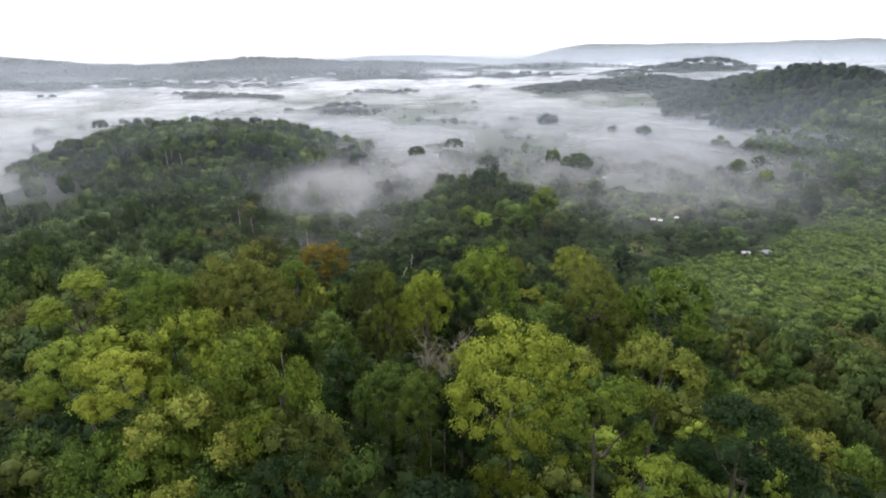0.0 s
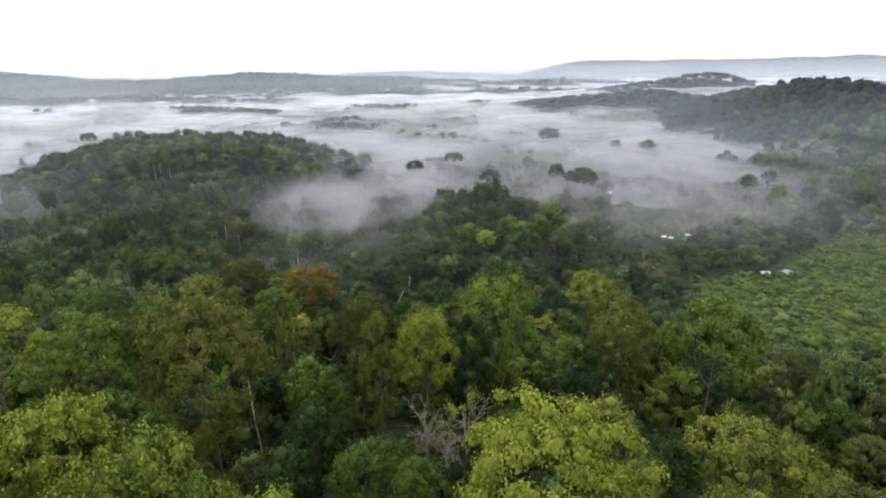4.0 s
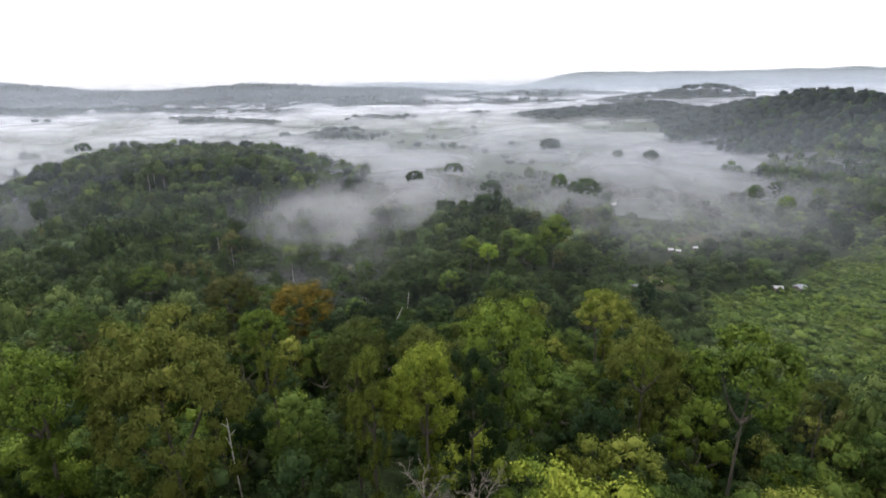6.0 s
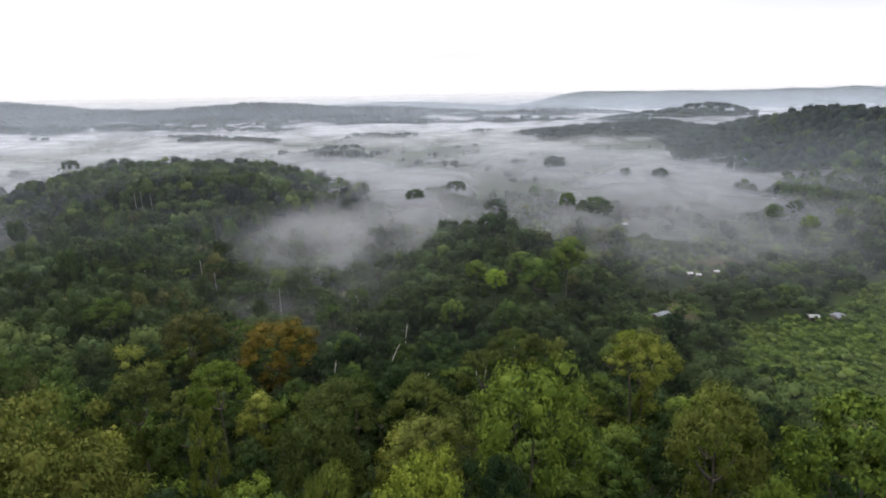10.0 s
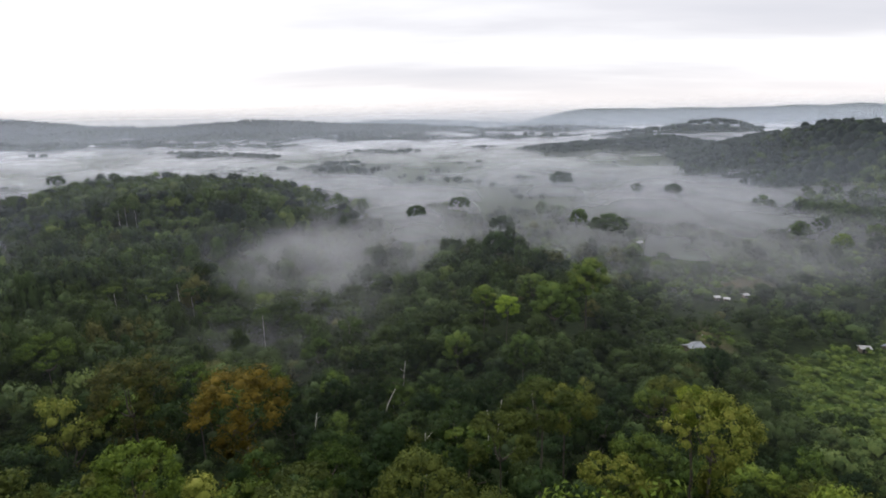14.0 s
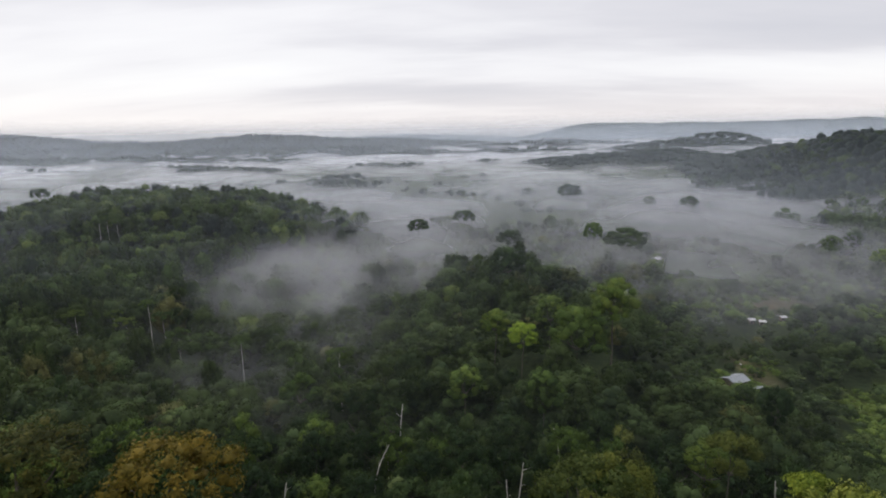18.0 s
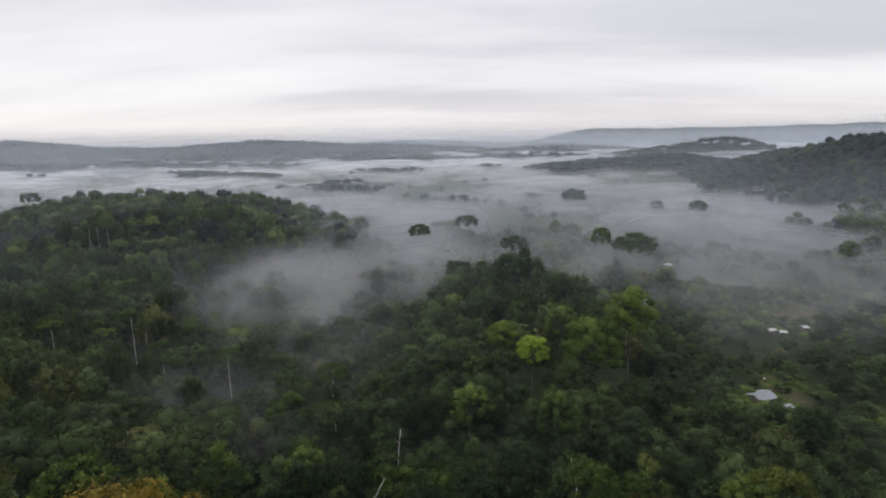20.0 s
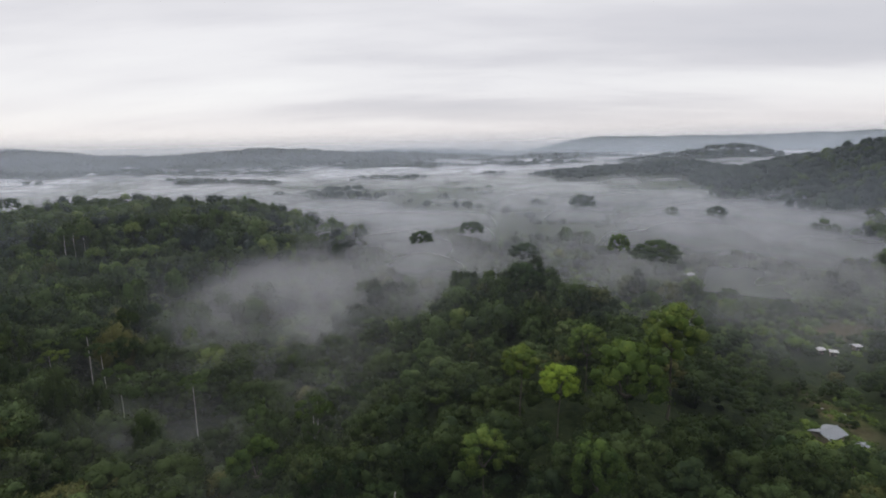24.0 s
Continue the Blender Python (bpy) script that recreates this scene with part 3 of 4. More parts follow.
def forest(name, label, pts, g, heights, wides, kinds, deep=0.8, category="forest", fill=0.5,
           leafs=("stand", "stand_dark", "stand_olive", "stand_light"), share=(0.44, 0.36, 0.12, 0.08)):
    """Many trees in one mesh. kinds: crown shapes as (vertices, triangles)."""
    vs, fs, ts, ms, ns, at = [], [], [], [], [], 0
    which = g.integers(len(kinds), size=len(pts))
    z = land(pts[:, 0], pts[:, 1])
    for k, (v, f, _, turn) in enumerate(kinds):
        sel = np.where(which == k)[0]
        if not len(sel):
            continue
        a = g.uniform(0, 2 * np.pi, len(sel))
        r = wides[sel] / 2
        rz = np.maximum(r * deep * g.uniform(0.8, 1.35, len(sel)), heights[sel] * fill)
        ca, sa = np.cos(a)[:, None], np.sin(a)[:, None]
        w = np.stack([(v[:, 0] * ca - v[:, 1] * sa) * r[:, None] + pts[sel, 0, None],
                      (v[:, 0] * sa + v[:, 1] * ca) * r[:, None] + pts[sel, 1, None],
                      v[:, 2] * rz[:, None] + (z[sel] + heights[sel] - rz)[:, None]], -1)
        fs.append((f[None] + at + len(v) * np.arange(len(sel))[:, None, None]).reshape(-1, 3))
        vs.append(w.reshape(-1, 3))
        ts.append(np.repeat(np.clip(g.beta(1.1, 1.5, len(sel)), 0, 1), len(v)))
        nx, ny, nz = turn[:, 0] / r[:, None], turn[:, 1] / r[:, None], turn[:, 2] / rz[:, None]
        ns.append(unit(np.stack([nx * ca - ny * sa, nx * sa + ny * ca, nz], -1)).reshape(-1, 3))
        ms.append(np.repeat(g.choice(len(leafs), len(sel), p=share), len(f)))
        at += len(v) * len(sel)
    me = mesh_from(name, np.concatenate(vs), np.concatenate(fs), True, np.concatenate(ns), {"tint": np.concatenate(ts)})
    for leaf in leafs:
        me.materials.append(LEAF[leaf])
    me.polygons.foreach_set("material_index", np.concatenate(ms).astype(np.int32))
    return tagged(new(name, me), label, category, kind="stuff")


SHAPES = ("dome", "loose", "round", "flat", "loose", "dome")
MID = [crown(201 + i, s, 26, 26, 0.135, 0.64, -0.5) for i, s in enumerate(SHAPES)]
SLOPE = [crown(221 + i, s, 16, 15, 0.19, 0.7, -0.5, 1.05) for i, s in enumerate(SHAPES)]
CLOSE = [crown(281 + i, s, 26, 44, 0.098, 0.66, -0.5) for i, s in enumerate(SHAPES)]
FAR = [crown(231 + i, s, 8, 6, 0.3, 0.95, -0.4, 1.1) for i, s in enumerate(("dome", "round", "flat", "dome"))]
DOT = [crown(251 + i, s, 3, 1, 0.6, 1.0, -0.3, 1.3) for i, s in enumerate(("dome", "dome", "round"))]


def grow_far():
    g = np.random.default_rng(5)
    # the rest of the ridge, the saddle and the nearer hills
    pts, _ = scatter(-330, 240, 40, 400, 9.0, 22, lambda x, y: in_view(x, y) & ((y > 250) | (x < -210) | (x > 150)) & (openness(x, y) < 0.45) & ((x < 120) | (y < 300) | (swell(x, y, 45, 3, 2) > 0.1))
                     & ((y < 325) | (land(x, y) > VALLEY + 4) | (swell(x, y, 60, 1, 2) > 0.35)))
    pts = pts[clear_of_noted(pts[:, 0], pts[:, 1])]
    close = (pts[:, 1] < 300) & (np.abs(pts[:, 0]) < 155)
    for name, label, p, kinds, share in (
            ("ridge_forest", "mixed olive and green rainforest canopy along the ridge", REST[REST[:, 1] < 165], MID, (0.30, 0.10, 0.10, 0.50)),
            ("knoll_forest", "dark green rainforest canopy on the knoll below the ridge", np.concatenate([pts[close], REST[REST[:, 1] >= 165]]), CLOSE, (0.22, 0.70, 0.06, 0.02)),
            ("hillside_forest", "dense dark green rainforest canopy on the nearer hillsides", pts[~close], SLOPE, (0.44, 0.38, 0.05, 0.13))):
        n = len(p)
        tall = canopy(p[:, 0], p[:, 1], g, n) * g.uniform(0.78, 1.06, n)
        forest(name, label, p, g, tall, np.minimum(g.uniform(7.5, 17, n), 3 + 0.75 * tall), kinds, share=share)
    # middle distance
    for name, y0, y1, gap, seed, kinds in (("distant_forest", 250, 590, 9.6, 23, SLOPE), ("remote_forest", 590, 900, 11.5, 33, FAR)):
        pts, _ = scatter(-900, 900, y0, y1, gap, seed, lambda x, y: in_view(x, y) & ((y > 400) | (x < -330) | (x > 240)) & ((land(x, y) > VALLEY + 5) | ((swell(x, y, 95, 2, 2) > 0.85) & (y > 480))))
        pts = pts[clear_of_noted(pts[:, 0], pts[:, 1], 0.2)]
        n = len(pts)
        forest(name, "dark green rainforest on the hills round the misty valley", pts, g, 16.5 + 0.4 * (canopy(pts[:, 0], pts[:, 1], g, n) - 18) + g.normal(0, 2.4, n), g.uniform(8, 18, n), kinds,
               leafs=("far", "stand_dark", "stand", "stand_light"), share=(0.15, 0.38, 0.36, 0.11) if y0 < 500 else (0.72, 0.28, 0.0, 0.0))
    # scattered trees in the open valley
    pts, _ = scatter(-700, 700, 375, 1100, 36, 24, lambda x, y: in_view(x, y) & (land(x, y) < VALLEY + 5) & (swell(x, y, 120, 3, 2) > -0.1))
    pts = pts[clear_of_noted(pts[:, 0], pts[:, 1])]
    n = len(pts)
    forest("valley_trees", "scattered pasture trees standing in the valley mist", pts, g, g.uniform(5, 13, n), g.uniform(8, 18, n), FAR, 0.85, category="trees", leafs=("far", "stand_dark"), share=(0.7, 0.3))
    pts, _ = scatter(-170, 330, 318, 590, 9, 28, lambda x, y: in_view(x, y) & (openness(x, y) > 0.3) & (land(x, y) < VALLEY + 6) & (swell(x, y, 40, 4, 2) > -0.1) & (bell(x, y, 165, 375, 60, 45) < 0.35))
    n = len(pts)
    forest("valley_bushes", "dark bushes and small trees on the valley floor", pts, g, g.uniform(3, 12, n), g.uniform(5, 12, n), FAR, 0.8, "bushes", leafs=("stand_dark", "stand", "stand_olive"), share=(0.5, 0.35, 0.15))
    pts = np.concatenate([scatter(-2600, 2600, y0, y1, gap, seed, lambda x, y: in_view(x, y) & (land(x, y) > VALLEY + 7))[0] for y0, y1, gap, seed in ((900, 1550, 19, 34), (1550, 2900, 31, 25))])
    n = len(pts)
    forest("far_forest", "far wooded ridges fading into the haze", pts, g, np.where(pts[:, 1] < 1550, g.uniform(13, 19, n), g.uniform(14, 22, n)), np.where(pts[:, 1] < 1550, g.uniform(19, 27, n), g.uniform(26, 38, n)), DOT, 0.6, leafs=("far",), share=(1.0,))


grow_far()


def grow_behind():
    """The same forest going on beside and behind the start of the flight."""
    g = np.random.default_rng(15)
    pts, _ = scatter(-130, 130, -70, 60, 11.5, 29, lambda x, y: ~in_view(x, y, 12) | (y < 8))
    n = len(pts)
    forest("slope_forest", "green rainforest canopy going on along the ridge", pts, g, canopy(pts[:, 0], pts[:, 1], g, n) * 0.9, g.uniform(10, 15, n), SLOPE)


grow_behind()


def undergrowth():
    """Bushes and saplings that close the gaps under the tall trees, and the scrub of the pasture."""
    g = np.random.default_rng(9)
    low = [crown(301 + i, "round", 8, 24, 0.15, 0.55, -0.4) for i in range(3)]
    pts, _ = scatter(-150, 130, 10, 240, 6.8, 26, lambda x, y: in_view(x, y, 4) & (openness(x, y) < 0.3))
    pts = pts[clear_of_noted(pts[:, 0], pts[:, 1], -9.0)]
    n = len(pts)
    forest("undergrowth", "tangled dark green shrubs and saplings under the trees", pts, g, g.uniform(3, 11, n), g.uniform(5, 9, n), low, 0.9, "undergrowth", leafs=("stand", "stand_dark", "dark"), share=(0.3, 0.5, 0.2))
    pts, _ = scatter(85, 330, 100, 340, 3.0, 27, lambda x, y: in_view(x, y, 4) & (openness(x, y) > 0.35))
    n = len(pts)
    pick = g.random(n) < 0.03 + 0.14 * (swell(pts[:, 0], pts[:, 1], 26, 3, 2) > 0.45)
    tall = np.where(pick, g.uniform(2.5, 7, n), g.uniform(0.8, 3.2, n) * g.uniform(0.4, 1.2, n))
    small = [crown(311 + i, "round", 4, 9, 0.42, 0.8) for i in range(3)]
    forest("pasture_scrub", "bright green knee-high scrub and creepers over old pasture", pts, g, tall, np.where(pick, g.uniform(4, 8, n), g.uniform(2.2, 4.4, n)), small, 0.7, "scrub",
           leafs=("scrub", "stand_light", "stand"), share=(0.74, 0.16, 0.10))
    pts, _ = scatter(-170, 330, 318, 600, 6.4, 31, lambda x, y: in_view(x, y, 4) & (land(x, y) < VALLEY + 7) & (bare(x, y) < 0.3))
    n = len(pts)
    tall = g.uniform(0.8, 3.6, n) + 6 * np.clip(swell(pts[:, 0], pts[:, 1], 34, 1, 3) - 0.25, 0, 1)
    forest("valley_scrub", "mottled green scrub and saplings over damp valley pasture", pts, g, tall, tall + g.uniform(2.5, 5, n), small, 0.8, "scrub",
           leafs=("scrub", "stand_light", "stand", "stand_dark"), share=(0.3, 0.2, 0.3, 0.2))


undergrowth()


# ---------------------------------------------------------------- pale stems, dead trees, houses
for x, y, top in PALE_TREES:
    tree(x, y, top + 3.0 + (x * 3 % 2), 6.5 + (x * 7 % 3), "green", "flat", 0.9, "slender tree with a bare pale trunk and a small crown", "pale-trunked trees", PALE)


def dead_tree(x, y, top, wide, seed):
    """A leafless tree: bleached trunk and forked branches, each with its twigs."""
    g = np.random.default_rng(seed)
    base = float(land(x, y)) - 0.3
    high = top - base
    root = new("dead_tree")
    root.location = (x, y, base)
    root.empty_display_size = 0.5
    s = np.linspace(0, 1, 8)
    fork = 0.88 * high
    stem = np.stack([0.4 * np.sin(s * 3), 0.3 * np.sin(s * 2 + 1), s * fork], -1)
    part("trunk", mesh_from("trunk", *tube(stem, 0.13 * (1 - 0.55 * s) + 0.03, 8), smooth=True), DEAD, root)
    for i in range(10):
        a, up = 2.4 * i + g.uniform(-0.3, 0.3), g.uniform(0.45, 1.8)
        way = unit(np.array([np.cos(a), np.sin(a), up]))
        long = wide * 0.5 * g.uniform(0.6, 1.0)
        start = stem[-1] - np.array([0, 0, g.uniform(0, 0.16) * high])
        t = np.linspace(0, 1, 7)
        line = start + way * long * t[:, None] + np.cumsum(g.normal(0, 0.12, (7, 3)), 0) * t[:, None]
        v, f = tube(line, 0.042 * (1 - 0.7 * t) + 0.01, 4)
        vs, fs, at = [v], [f], len(v)
        for k in range(9):
            foot = line[int(g.integers(2, 7))]
            w2 = unit(way * 0.7 + g.normal(0, 0.55, 3) + np.array([0, 0, 0.35]))
            l2 = long * g.uniform(0.15, 0.4)
            twig = foot + w2 * l2 * np.linspace(0, 1, 5)[:, None] + np.cumsum(g.normal(0, 0.04, (5, 3)), 0)
            lines = [(twig, np.linspace(0.022, 0.011, 5))]
            for _ in range(3):
                tip = twig[int(g.integers(1, 5))]
                lines.append((tip + unit(w2 + g.normal(0, 0.6, 3)) * l2 * 0.5 * np.linspace(0, 1, 3)[:, None], [0.016, 0.013, 0.009]))
            for pts, radii in lines:
                v, f = tube(pts, radii, 3)
                vs.append(v), fs.append(f + at)
                at += len(v)
        part("branch", mesh_from("branch", np.concatenate(vs), np.concatenate(fs), smooth=True), DEAD, root)
    tagged(root, "bare dead tree with bleached grey branches among green crowns", "dead tree", "dead trees")


def snag(x, y, top, lean, seed):
    """A slender bleached stem, bare but for two or three broken boughs."""
    g = np.random.default_rng(seed)
    base = float(land(x, y)) - 0.3
    root = new("bare_stem")
    root.location = (x, y, base)
    root.empty_display_size = 0.5
    s = np.linspace(0, 1, 10)
    high = top - 2.5 - base
    stem = np.stack([lean * high * 0.5 * (s ** 2 - 1) + 0.25 * np.sin(4 * s + seed), 0.2 * np.sin(3 * s), s * high], -1)
    part("trunk", mesh_from("trunk", *tube(stem, 0.13 * (1 - 0.55 * s) + 0.03, 7), smooth=True), PALE, root)
    for k in range(3):
        at = stem[6 + k]
        a = g.uniform(0, 6.28)
        t = np.linspace(0, 1, 5)[:, None]
        line = at + t * np.array([np.cos(a), np.sin(a), 0.9]) * g.uniform(0.5, 1.5) + np.cumsum(g.normal(0, 0.06, (5, 3)), 0) * t
        part("branch", mesh_from("branch", *tube(line, np.linspace(0.06, 0.02, 5), 5), smooth=True), PALE, root)
    tagged(root, "bare bleached stem with broken boughs among dark crowns", "dead tree", "bare pale stems")


for k, (x, y, top, lean) in enumerate(SNAGS):
    snag(x, y, top, lean, 70 + k)
dead_tree(-1.9, 42.3, -31.3, 6.2, 3)
dead_tree(2.2, 39.5, -30.0, 7.0, 4)
dead_tree(0.2, 41, -32.5, 5.0, 5)


def plain_material(name, colour, rough, metal=0.0, grain=6.0, vary=0.25):
    m, n = material(name)
    at = n.add("ShaderNodeTexCoord").outputs["Object"]
    k = n.noise(at, grain, 5.0)
    wear = n.noise(at, 0.7, 3.0)
    dark = tuple(c * (1 - vary) for c in colour)
    col = n.mix(n.math("MULTIPLY", n.math("ADD", k, wear), 0.5), dark, tuple(min(c * (1 + vary), 0.9) for c in colour))
    d = n.add("ShaderNodeBsdfPrincipled", {"Base Color": col, "Roughness": rough, "Metallic": metal})
    n.add("ShaderNodeOutputMaterial", {"Surface": d.outputs[0]})
    return m


TIN = plain_material("zinc_sheet", (0.21, 0.225, 0.25), 0.5, 0.2)
WHITE_TIN = plain_material("white_sheet", (0.5, 0.5, 0.5), 0.55)
BOARD = plain_material("weathered_boards", (0.22, 0.18, 0.14), 0.9)
DARK_WOOD = plain_material("dark_opening", (0.05, 0.045, 0.04), 0.8)
CANVAS = plain_material("white_plastic", (0.75, 0.75, 0.74), 0.6)


def box(cx, cy, cz, sx, sy, sz):
    v = np.array([(a, b, c) for a in (-0.5, 0.5) for b in (-0.5, 0.5) for c in (-0.5, 0.5)]) * (sx, sy, sz) + (cx, cy, cz)
    f = np.array([(0, 1, 3, 2), (4, 6, 7, 5), (0, 4, 5, 1), (2, 3, 7, 6), (0, 2, 6, 4), (1, 5, 7, 3)])
    return v, f


def roof_slab(w, d, rise, side, waves=26):
    """One corrugated slope of a gable roof, with thickness; the ridge runs along x."""
    u = np.linspace(-w / 2, w / 2, waves * 2 + 1)
    lift = 0.035 * (np.arange(len(u)) % 2)
    rows = []
    for t, dz in ((0.0, 0.0), (1.0, 0.0), (1.0, -0.06), (0.0, -0.06)):
        rows.append(np.stack([u, np.full_like(u, side * d * t), rise * (1 - t) + lift + dz], -1))
    v = np.stack(rows, 0).reshape(-1, 3)
    i = np.arange(4 * len(u)).reshape(4, len(u))
    i = np.concatenate([i, i[:1]])
    f = np.stack([i[:-1, :-1], i[:-1, 1:], i[1:, 1:], i[1:, :-1]], -1).reshape(-1, 4)
    return v, f


def house(x, y, turn, w, d, high, tin, label, stilts=0.0):
    """A small gabled house of boards under corrugated sheets."""
    root = new("house")
    root.location = (x, y, float(land(x, y)) + stilts)
    root.rotation_euler = (0, 0, radians(turn))
    root.empty_display_size = 0.5
    rise = d * 0.22
    for sx, sy, bx, by in ((w, 0.12, 0, -d / 2 + 0.06), (w, 0.12, 0, d / 2 - 0.06), (0.12, d - 0.24, -w / 2 + 0.06, 0), (0.12, d - 0.24, w / 2 - 0.06, 0)):
        part("wall", mesh_from("wall", *box(bx, by, high / 2, sx, sy, high)), BOARD, root)
    for side in (-1, 1):
        slope = part("roof_sheet", mesh_from("roof_sheet", *roof_slab(w + 1.2, d / 2 + 0.7, rise + 0.12, side)), tin, root, m=Matrix.Translation((0, 0, high + 0.02)))
    part("ridge_cap", mesh_from("ridge_cap", *box(0, 0, high + rise + 0.19, w + 1.2, 0.35, 0.05)), tin, slope.parent)
    part("door", mesh_from("door", *box(-w * 0.18, -d / 2 - 0.02, 1.0, 0.85, 0.06, 2.0)), DARK_WOOD, root, "dark plank door")
    for k in (0.22, 0.38):
        part("window", mesh_from("window", *box(w * k, -d / 2 - 0.02, high * 0.6, 0.7, 0.06, 0.8)), DARK_WOOD, root, "dark unglazed window opening")
    if stilts:
        for px in (-1, 1):
            for py in (-1, 1):
                part("post", mesh_from("post", *box(px * (w / 2 - 0.2), py * (d / 2 - 0.2), -stilts / 2 - 0.2, 0.16, 0.16, stilts + 0.4)), BOARD, root)
    return tagged(root, label, "house", "houses in the valley")


house(97.5, 251, 24, 6.6, 4.8, 2.4, TIN, "small house with a worn grey zinc roof in a scrubby clearing", 0.5)
house(104.6, 248, 30, 2.4, 1.4, 1.5, TIN, "low lean shed with a grey zinc roof beside the house")
house(140, 317, 12, 2.4, 2.0, 1.9, WHITE_TIN, "little white-roofed hut at the edge of the misty valley")
house(144.5, 315.5, -20, 2.0, 1.8, 1.8, WHITE_TIN, "little white-roofed hut at the edge of the misty valley")
house(157, 320.5, 8, 2.0, 1.8, 1.8, WHITE_TIN, "little white-roofed hut at the edge of the misty valley")
house(143, 440, 35, 5.5, 4.0, 2.6, WHITE_TIN, "pale-roofed house half hidden in the mist")
house(153.5, 430, 5, 2.8, 2.2, 2.2, WHITE_TIN, "small pale-roofed hut half hidden in the mist")
house(98, 340, 15, 2.4, 2.0, 2.2, WHITE_TIN, "small white-roofed hut among valley trees")
house(167.5, 252.5, -8, 3.4, 2.4, 2.0, WHITE_TIN, "white-roofed hut on the edge of the green pasture")
house(179.5, 254, 28, 5.0, 3.2, 2.2, TIN, "long zinc-roofed hut on the edge of the green pasture")
house(-21, 640, 10, 9, 6, 2.8, WHITE_TIN, "pale-roofed house far off in the misty valley")
house(-66, 628, -15, 8, 5, 2.8, WHITE_TIN, "pale-roofed house far off in the misty valley")


def heap(x, y, size, seed):
    """A crumpled white sheet or sack left on the ground."""
    g = np.random.default_rng(seed)
    v = ICO_V * (size, size * 0.8, size * 0.3) * g.uniform(0.7, 1.2, (12, 1)) + (x, y, float(land(x, y)) + size * 0.2)
    ob = part("plastic_sheet", mesh_from("plastic_sheet", v, ICO_F), CANVAS, None)
    tagged(ob, "crumpled white plastic sheet lying in the yard", "plastic sheet", "litter in the yard")


for k, (x, y, size) in enumerate(((116, 270, 0.9), (101, 244, 0.6), (113, 275, 0.6), (92, 247, 0.5), (107, 243, 0.6))):
    heap(x, y, size, 40 + k)


# ---------------------------------------------------------------- mist
def mist_density(x, y, z):
    """Thickness of the ground mist: pooled in the gully and the valley, torn into streaks, with a soft uneven top."""
    streak = swell(x * 0.5, y, 150, 1, 4)
    torn = np.clip(0.75 + 0.8 * swell(x, y, 60, 2, 3), 0.1, 1.5)
    gully = (0.8 * bell(x, y, -72, 338, 38, 48) + 0.35 * bell(x, y, -30, 372, 40, 28) + 0.22 * bell(x, y, -112, 378, 42, 42)) * torn
    thin = (0.28 * bell(x, y, -98, 226, 75, 60) + 0.24 * bell(x, y, -85, 288, 55, 42)) * (0.6 + 0.4 * torn)
    yard = (0.7 * bell(x, y, 190, 420, 100, 62) + 0.4 * bell(x, y, 112, 385, 60, 45) + 0.9 * bell(x, y, 280, 575, 130, 75) + 0.4 * bell(x, y, 160, 335, 70, 45)) * torn
    west = (1.0 * bell(x, y, -375, 440, 70, 60) + 1.1 * bell(x, y, -440, 560, 70, 90)) * torn
    far = np.clip((y - 1100) / 500, 0, 1)
    main = np.clip((y - 355) / 150, 0, 1) * np.clip(0.72 + 1.2 * streak, 0.1, 1.9) * (1 + 0.8 * far) * (1 - 0.85 * bell(x, y, -200, 440, 100, 110)) * (1 - 0.85 * bell(x, y, 315, 400, 105, 80))
    ridge = 1 - 0.9 * bell(x, y, 470, 1250, 380, 190) - 0.95 * bell(x, y, 570, 690, 165, 165)
    top = -78 + 11 * np.clip((y - 2000) / 600, 0, 1) + 5 * swell(x, y, 180, 3, 2) + 3 * swell(x * 0.4, y, 90, 0, 2) + 5 * bell(x, y, -82, 335, 60, 60) + 14 * bell(x, y, 750, 1560, 520, 140) - 5 * np.clip((y - 700) / 300, 0, 1) * (1 - far)
    soft = np.clip((top - z) / 16, 0, 1)
    return (gully + thin + yard + west + main * np.clip(ridge, 0, 1)) * soft * soft * (3 - 2 * soft)


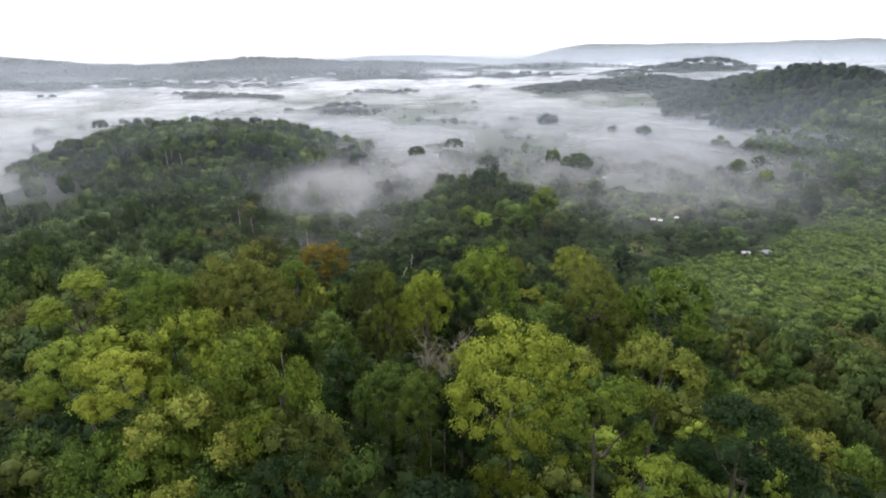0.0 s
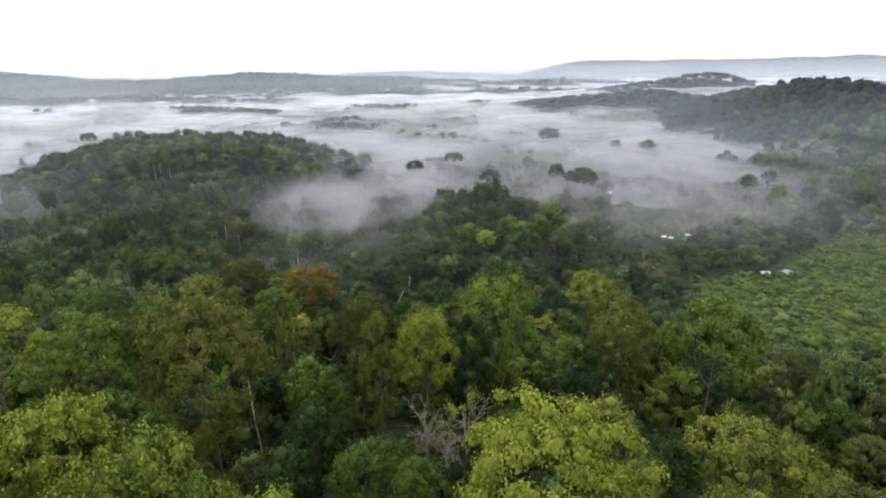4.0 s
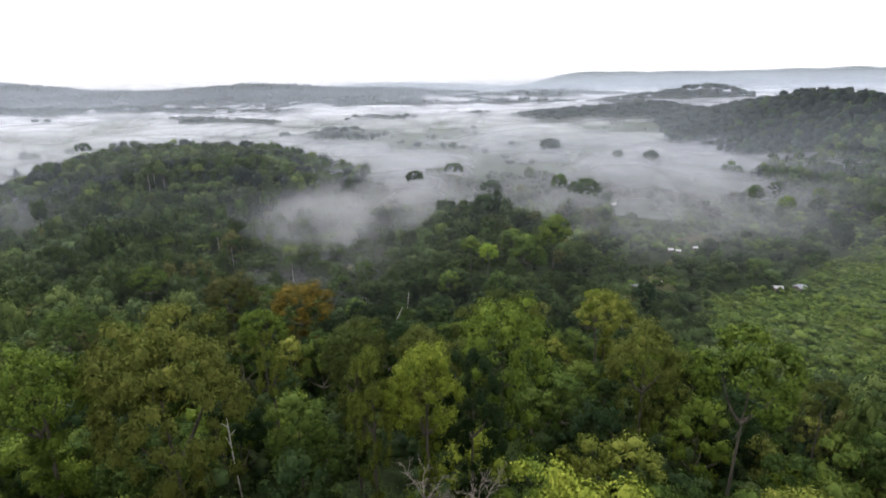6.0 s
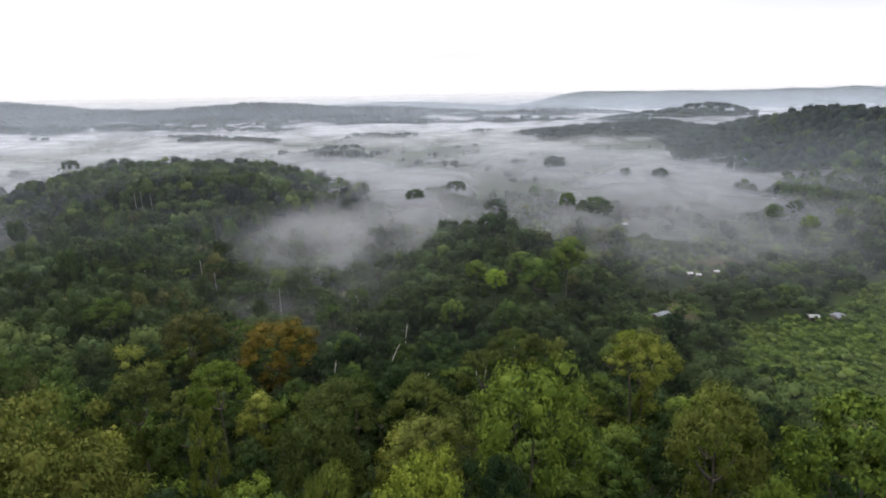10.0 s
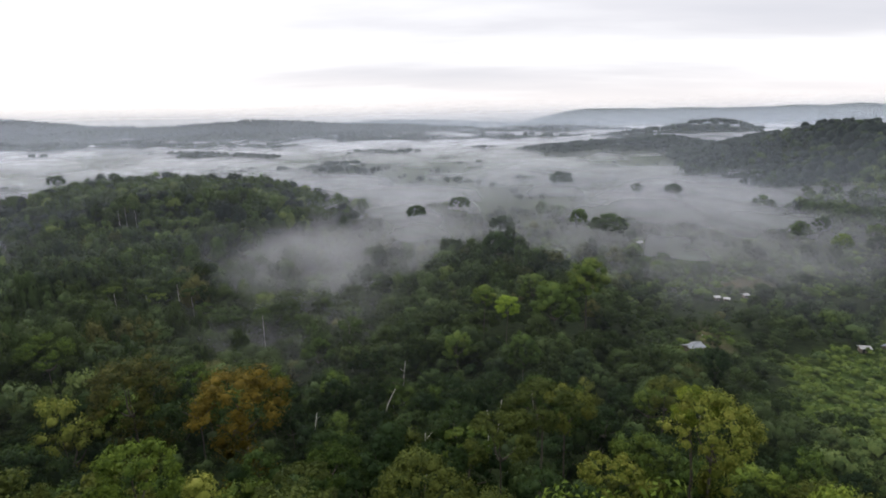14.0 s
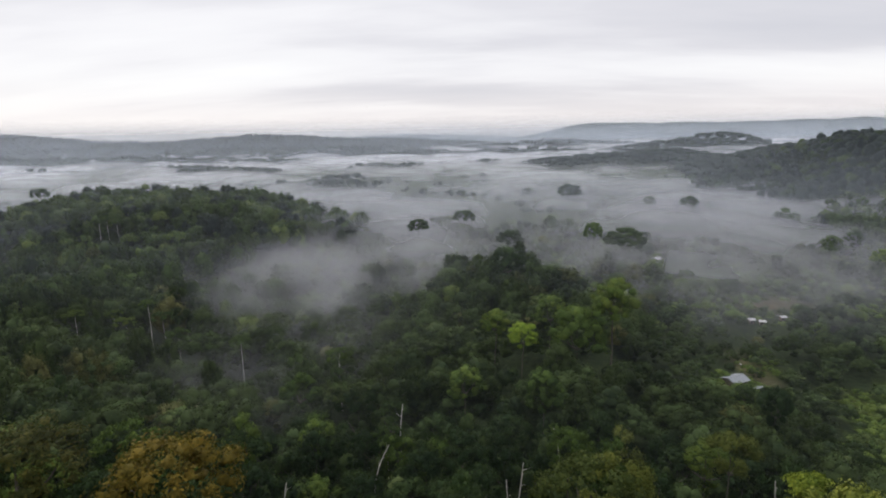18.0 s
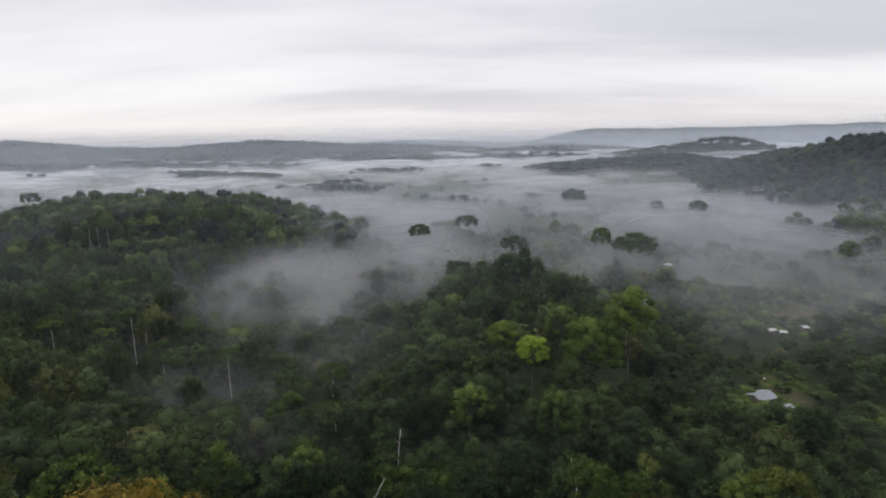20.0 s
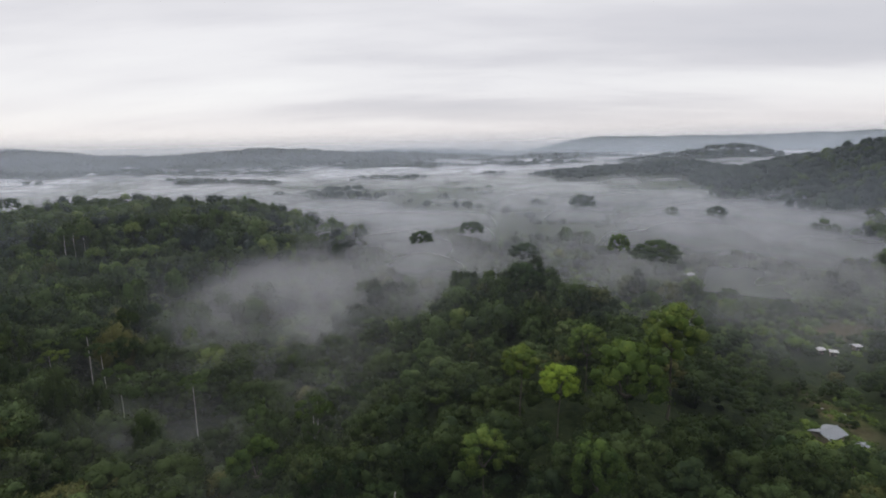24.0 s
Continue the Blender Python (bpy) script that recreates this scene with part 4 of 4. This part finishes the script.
def make_mist():
    # standing veils, one behind the other, each as dense as the air up to the next
    a, h = np.meshgrid(np.linspace(radians(-54), radians(54), 81), np.linspace(0, 1, 23), indexing="ij")
    away = 150.0
    while away < 4500:
        step = max(20.0, away * 0.07)
        x, y, z = away * np.sin(a), 60 + away * np.cos(a), -109 + h * 44
        thick = (1 - np.exp(-0.039 * min(step, 110) * mist_density(x, y, z))) * np.clip((z - land(x, y)) / 6, 0, 1) ** 2
        me = mesh_from("mist_bank", np.stack([x, y, z], -1).reshape(-1, 3), sheet(*a.shape), True, attrs={"thickness": thick.ravel()})
        me.materials.append(MIST if away < 400 else MID_MIST if away < 750 else PALER_FAR_MIST)
        tagged(new("mist_bank", me), "low white morning mist lying in the valley", "mist", "layers of valley mist", "stuff")
        away += step
    # flat layers over the far valley
    radii, turns = np.geomspace(420, 4700, 80), np.linspace(radians(-58), radians(58), 121)
    r, a = np.meshgrid(radii, turns, indexing="ij")
    x, y = r * np.sin(a), 60 + r * np.cos(a)
    for i, z0 in enumerate((-97, -93, -89.5)):
        z = z0 + 1.6 * swell(x, y, 130, i % 5, 2)
        thick = (0.25 + 0.5 * np.clip((r - 1000) / 700, 0, 1)) * np.clip(mist_density(x, y, z), 0, 1) * np.clip((r - 900) / 500, 0, 1) * np.clip((z - land(x, y) - 4) / 9, 0, 1)
        me = mesh_from("mist_bank", np.stack([x, y, z], -1).reshape(-1, 3), sheet(*r.shape)[:, ::-1], True, attrs={"thickness": thick.ravel()})
        me.materials.append(PALER_FAR_MIST)
        tagged(new("mist_bank", me), "flat sheet of white mist over the far valley floor", "mist", "layers of valley mist", "stuff")


def make_haze():
    # distance haze put in as bluish see-through sheets; the nearest lift the darks
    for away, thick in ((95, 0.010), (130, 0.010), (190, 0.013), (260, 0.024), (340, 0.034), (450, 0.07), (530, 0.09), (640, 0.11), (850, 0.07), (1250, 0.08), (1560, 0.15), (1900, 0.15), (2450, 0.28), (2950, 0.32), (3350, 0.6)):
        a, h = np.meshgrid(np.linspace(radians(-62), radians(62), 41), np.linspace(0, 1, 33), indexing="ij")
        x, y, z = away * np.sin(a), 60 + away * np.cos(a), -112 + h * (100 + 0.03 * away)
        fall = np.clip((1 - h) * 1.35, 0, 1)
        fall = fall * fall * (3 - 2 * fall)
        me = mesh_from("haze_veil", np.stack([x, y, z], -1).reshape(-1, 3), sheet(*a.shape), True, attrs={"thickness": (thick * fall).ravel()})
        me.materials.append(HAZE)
        tagged(new("haze_veil", me), "see-through bluish sheet that paints in haze between the hills", "haze", "veils of haze", "stuff")


make_mist()
make_haze()
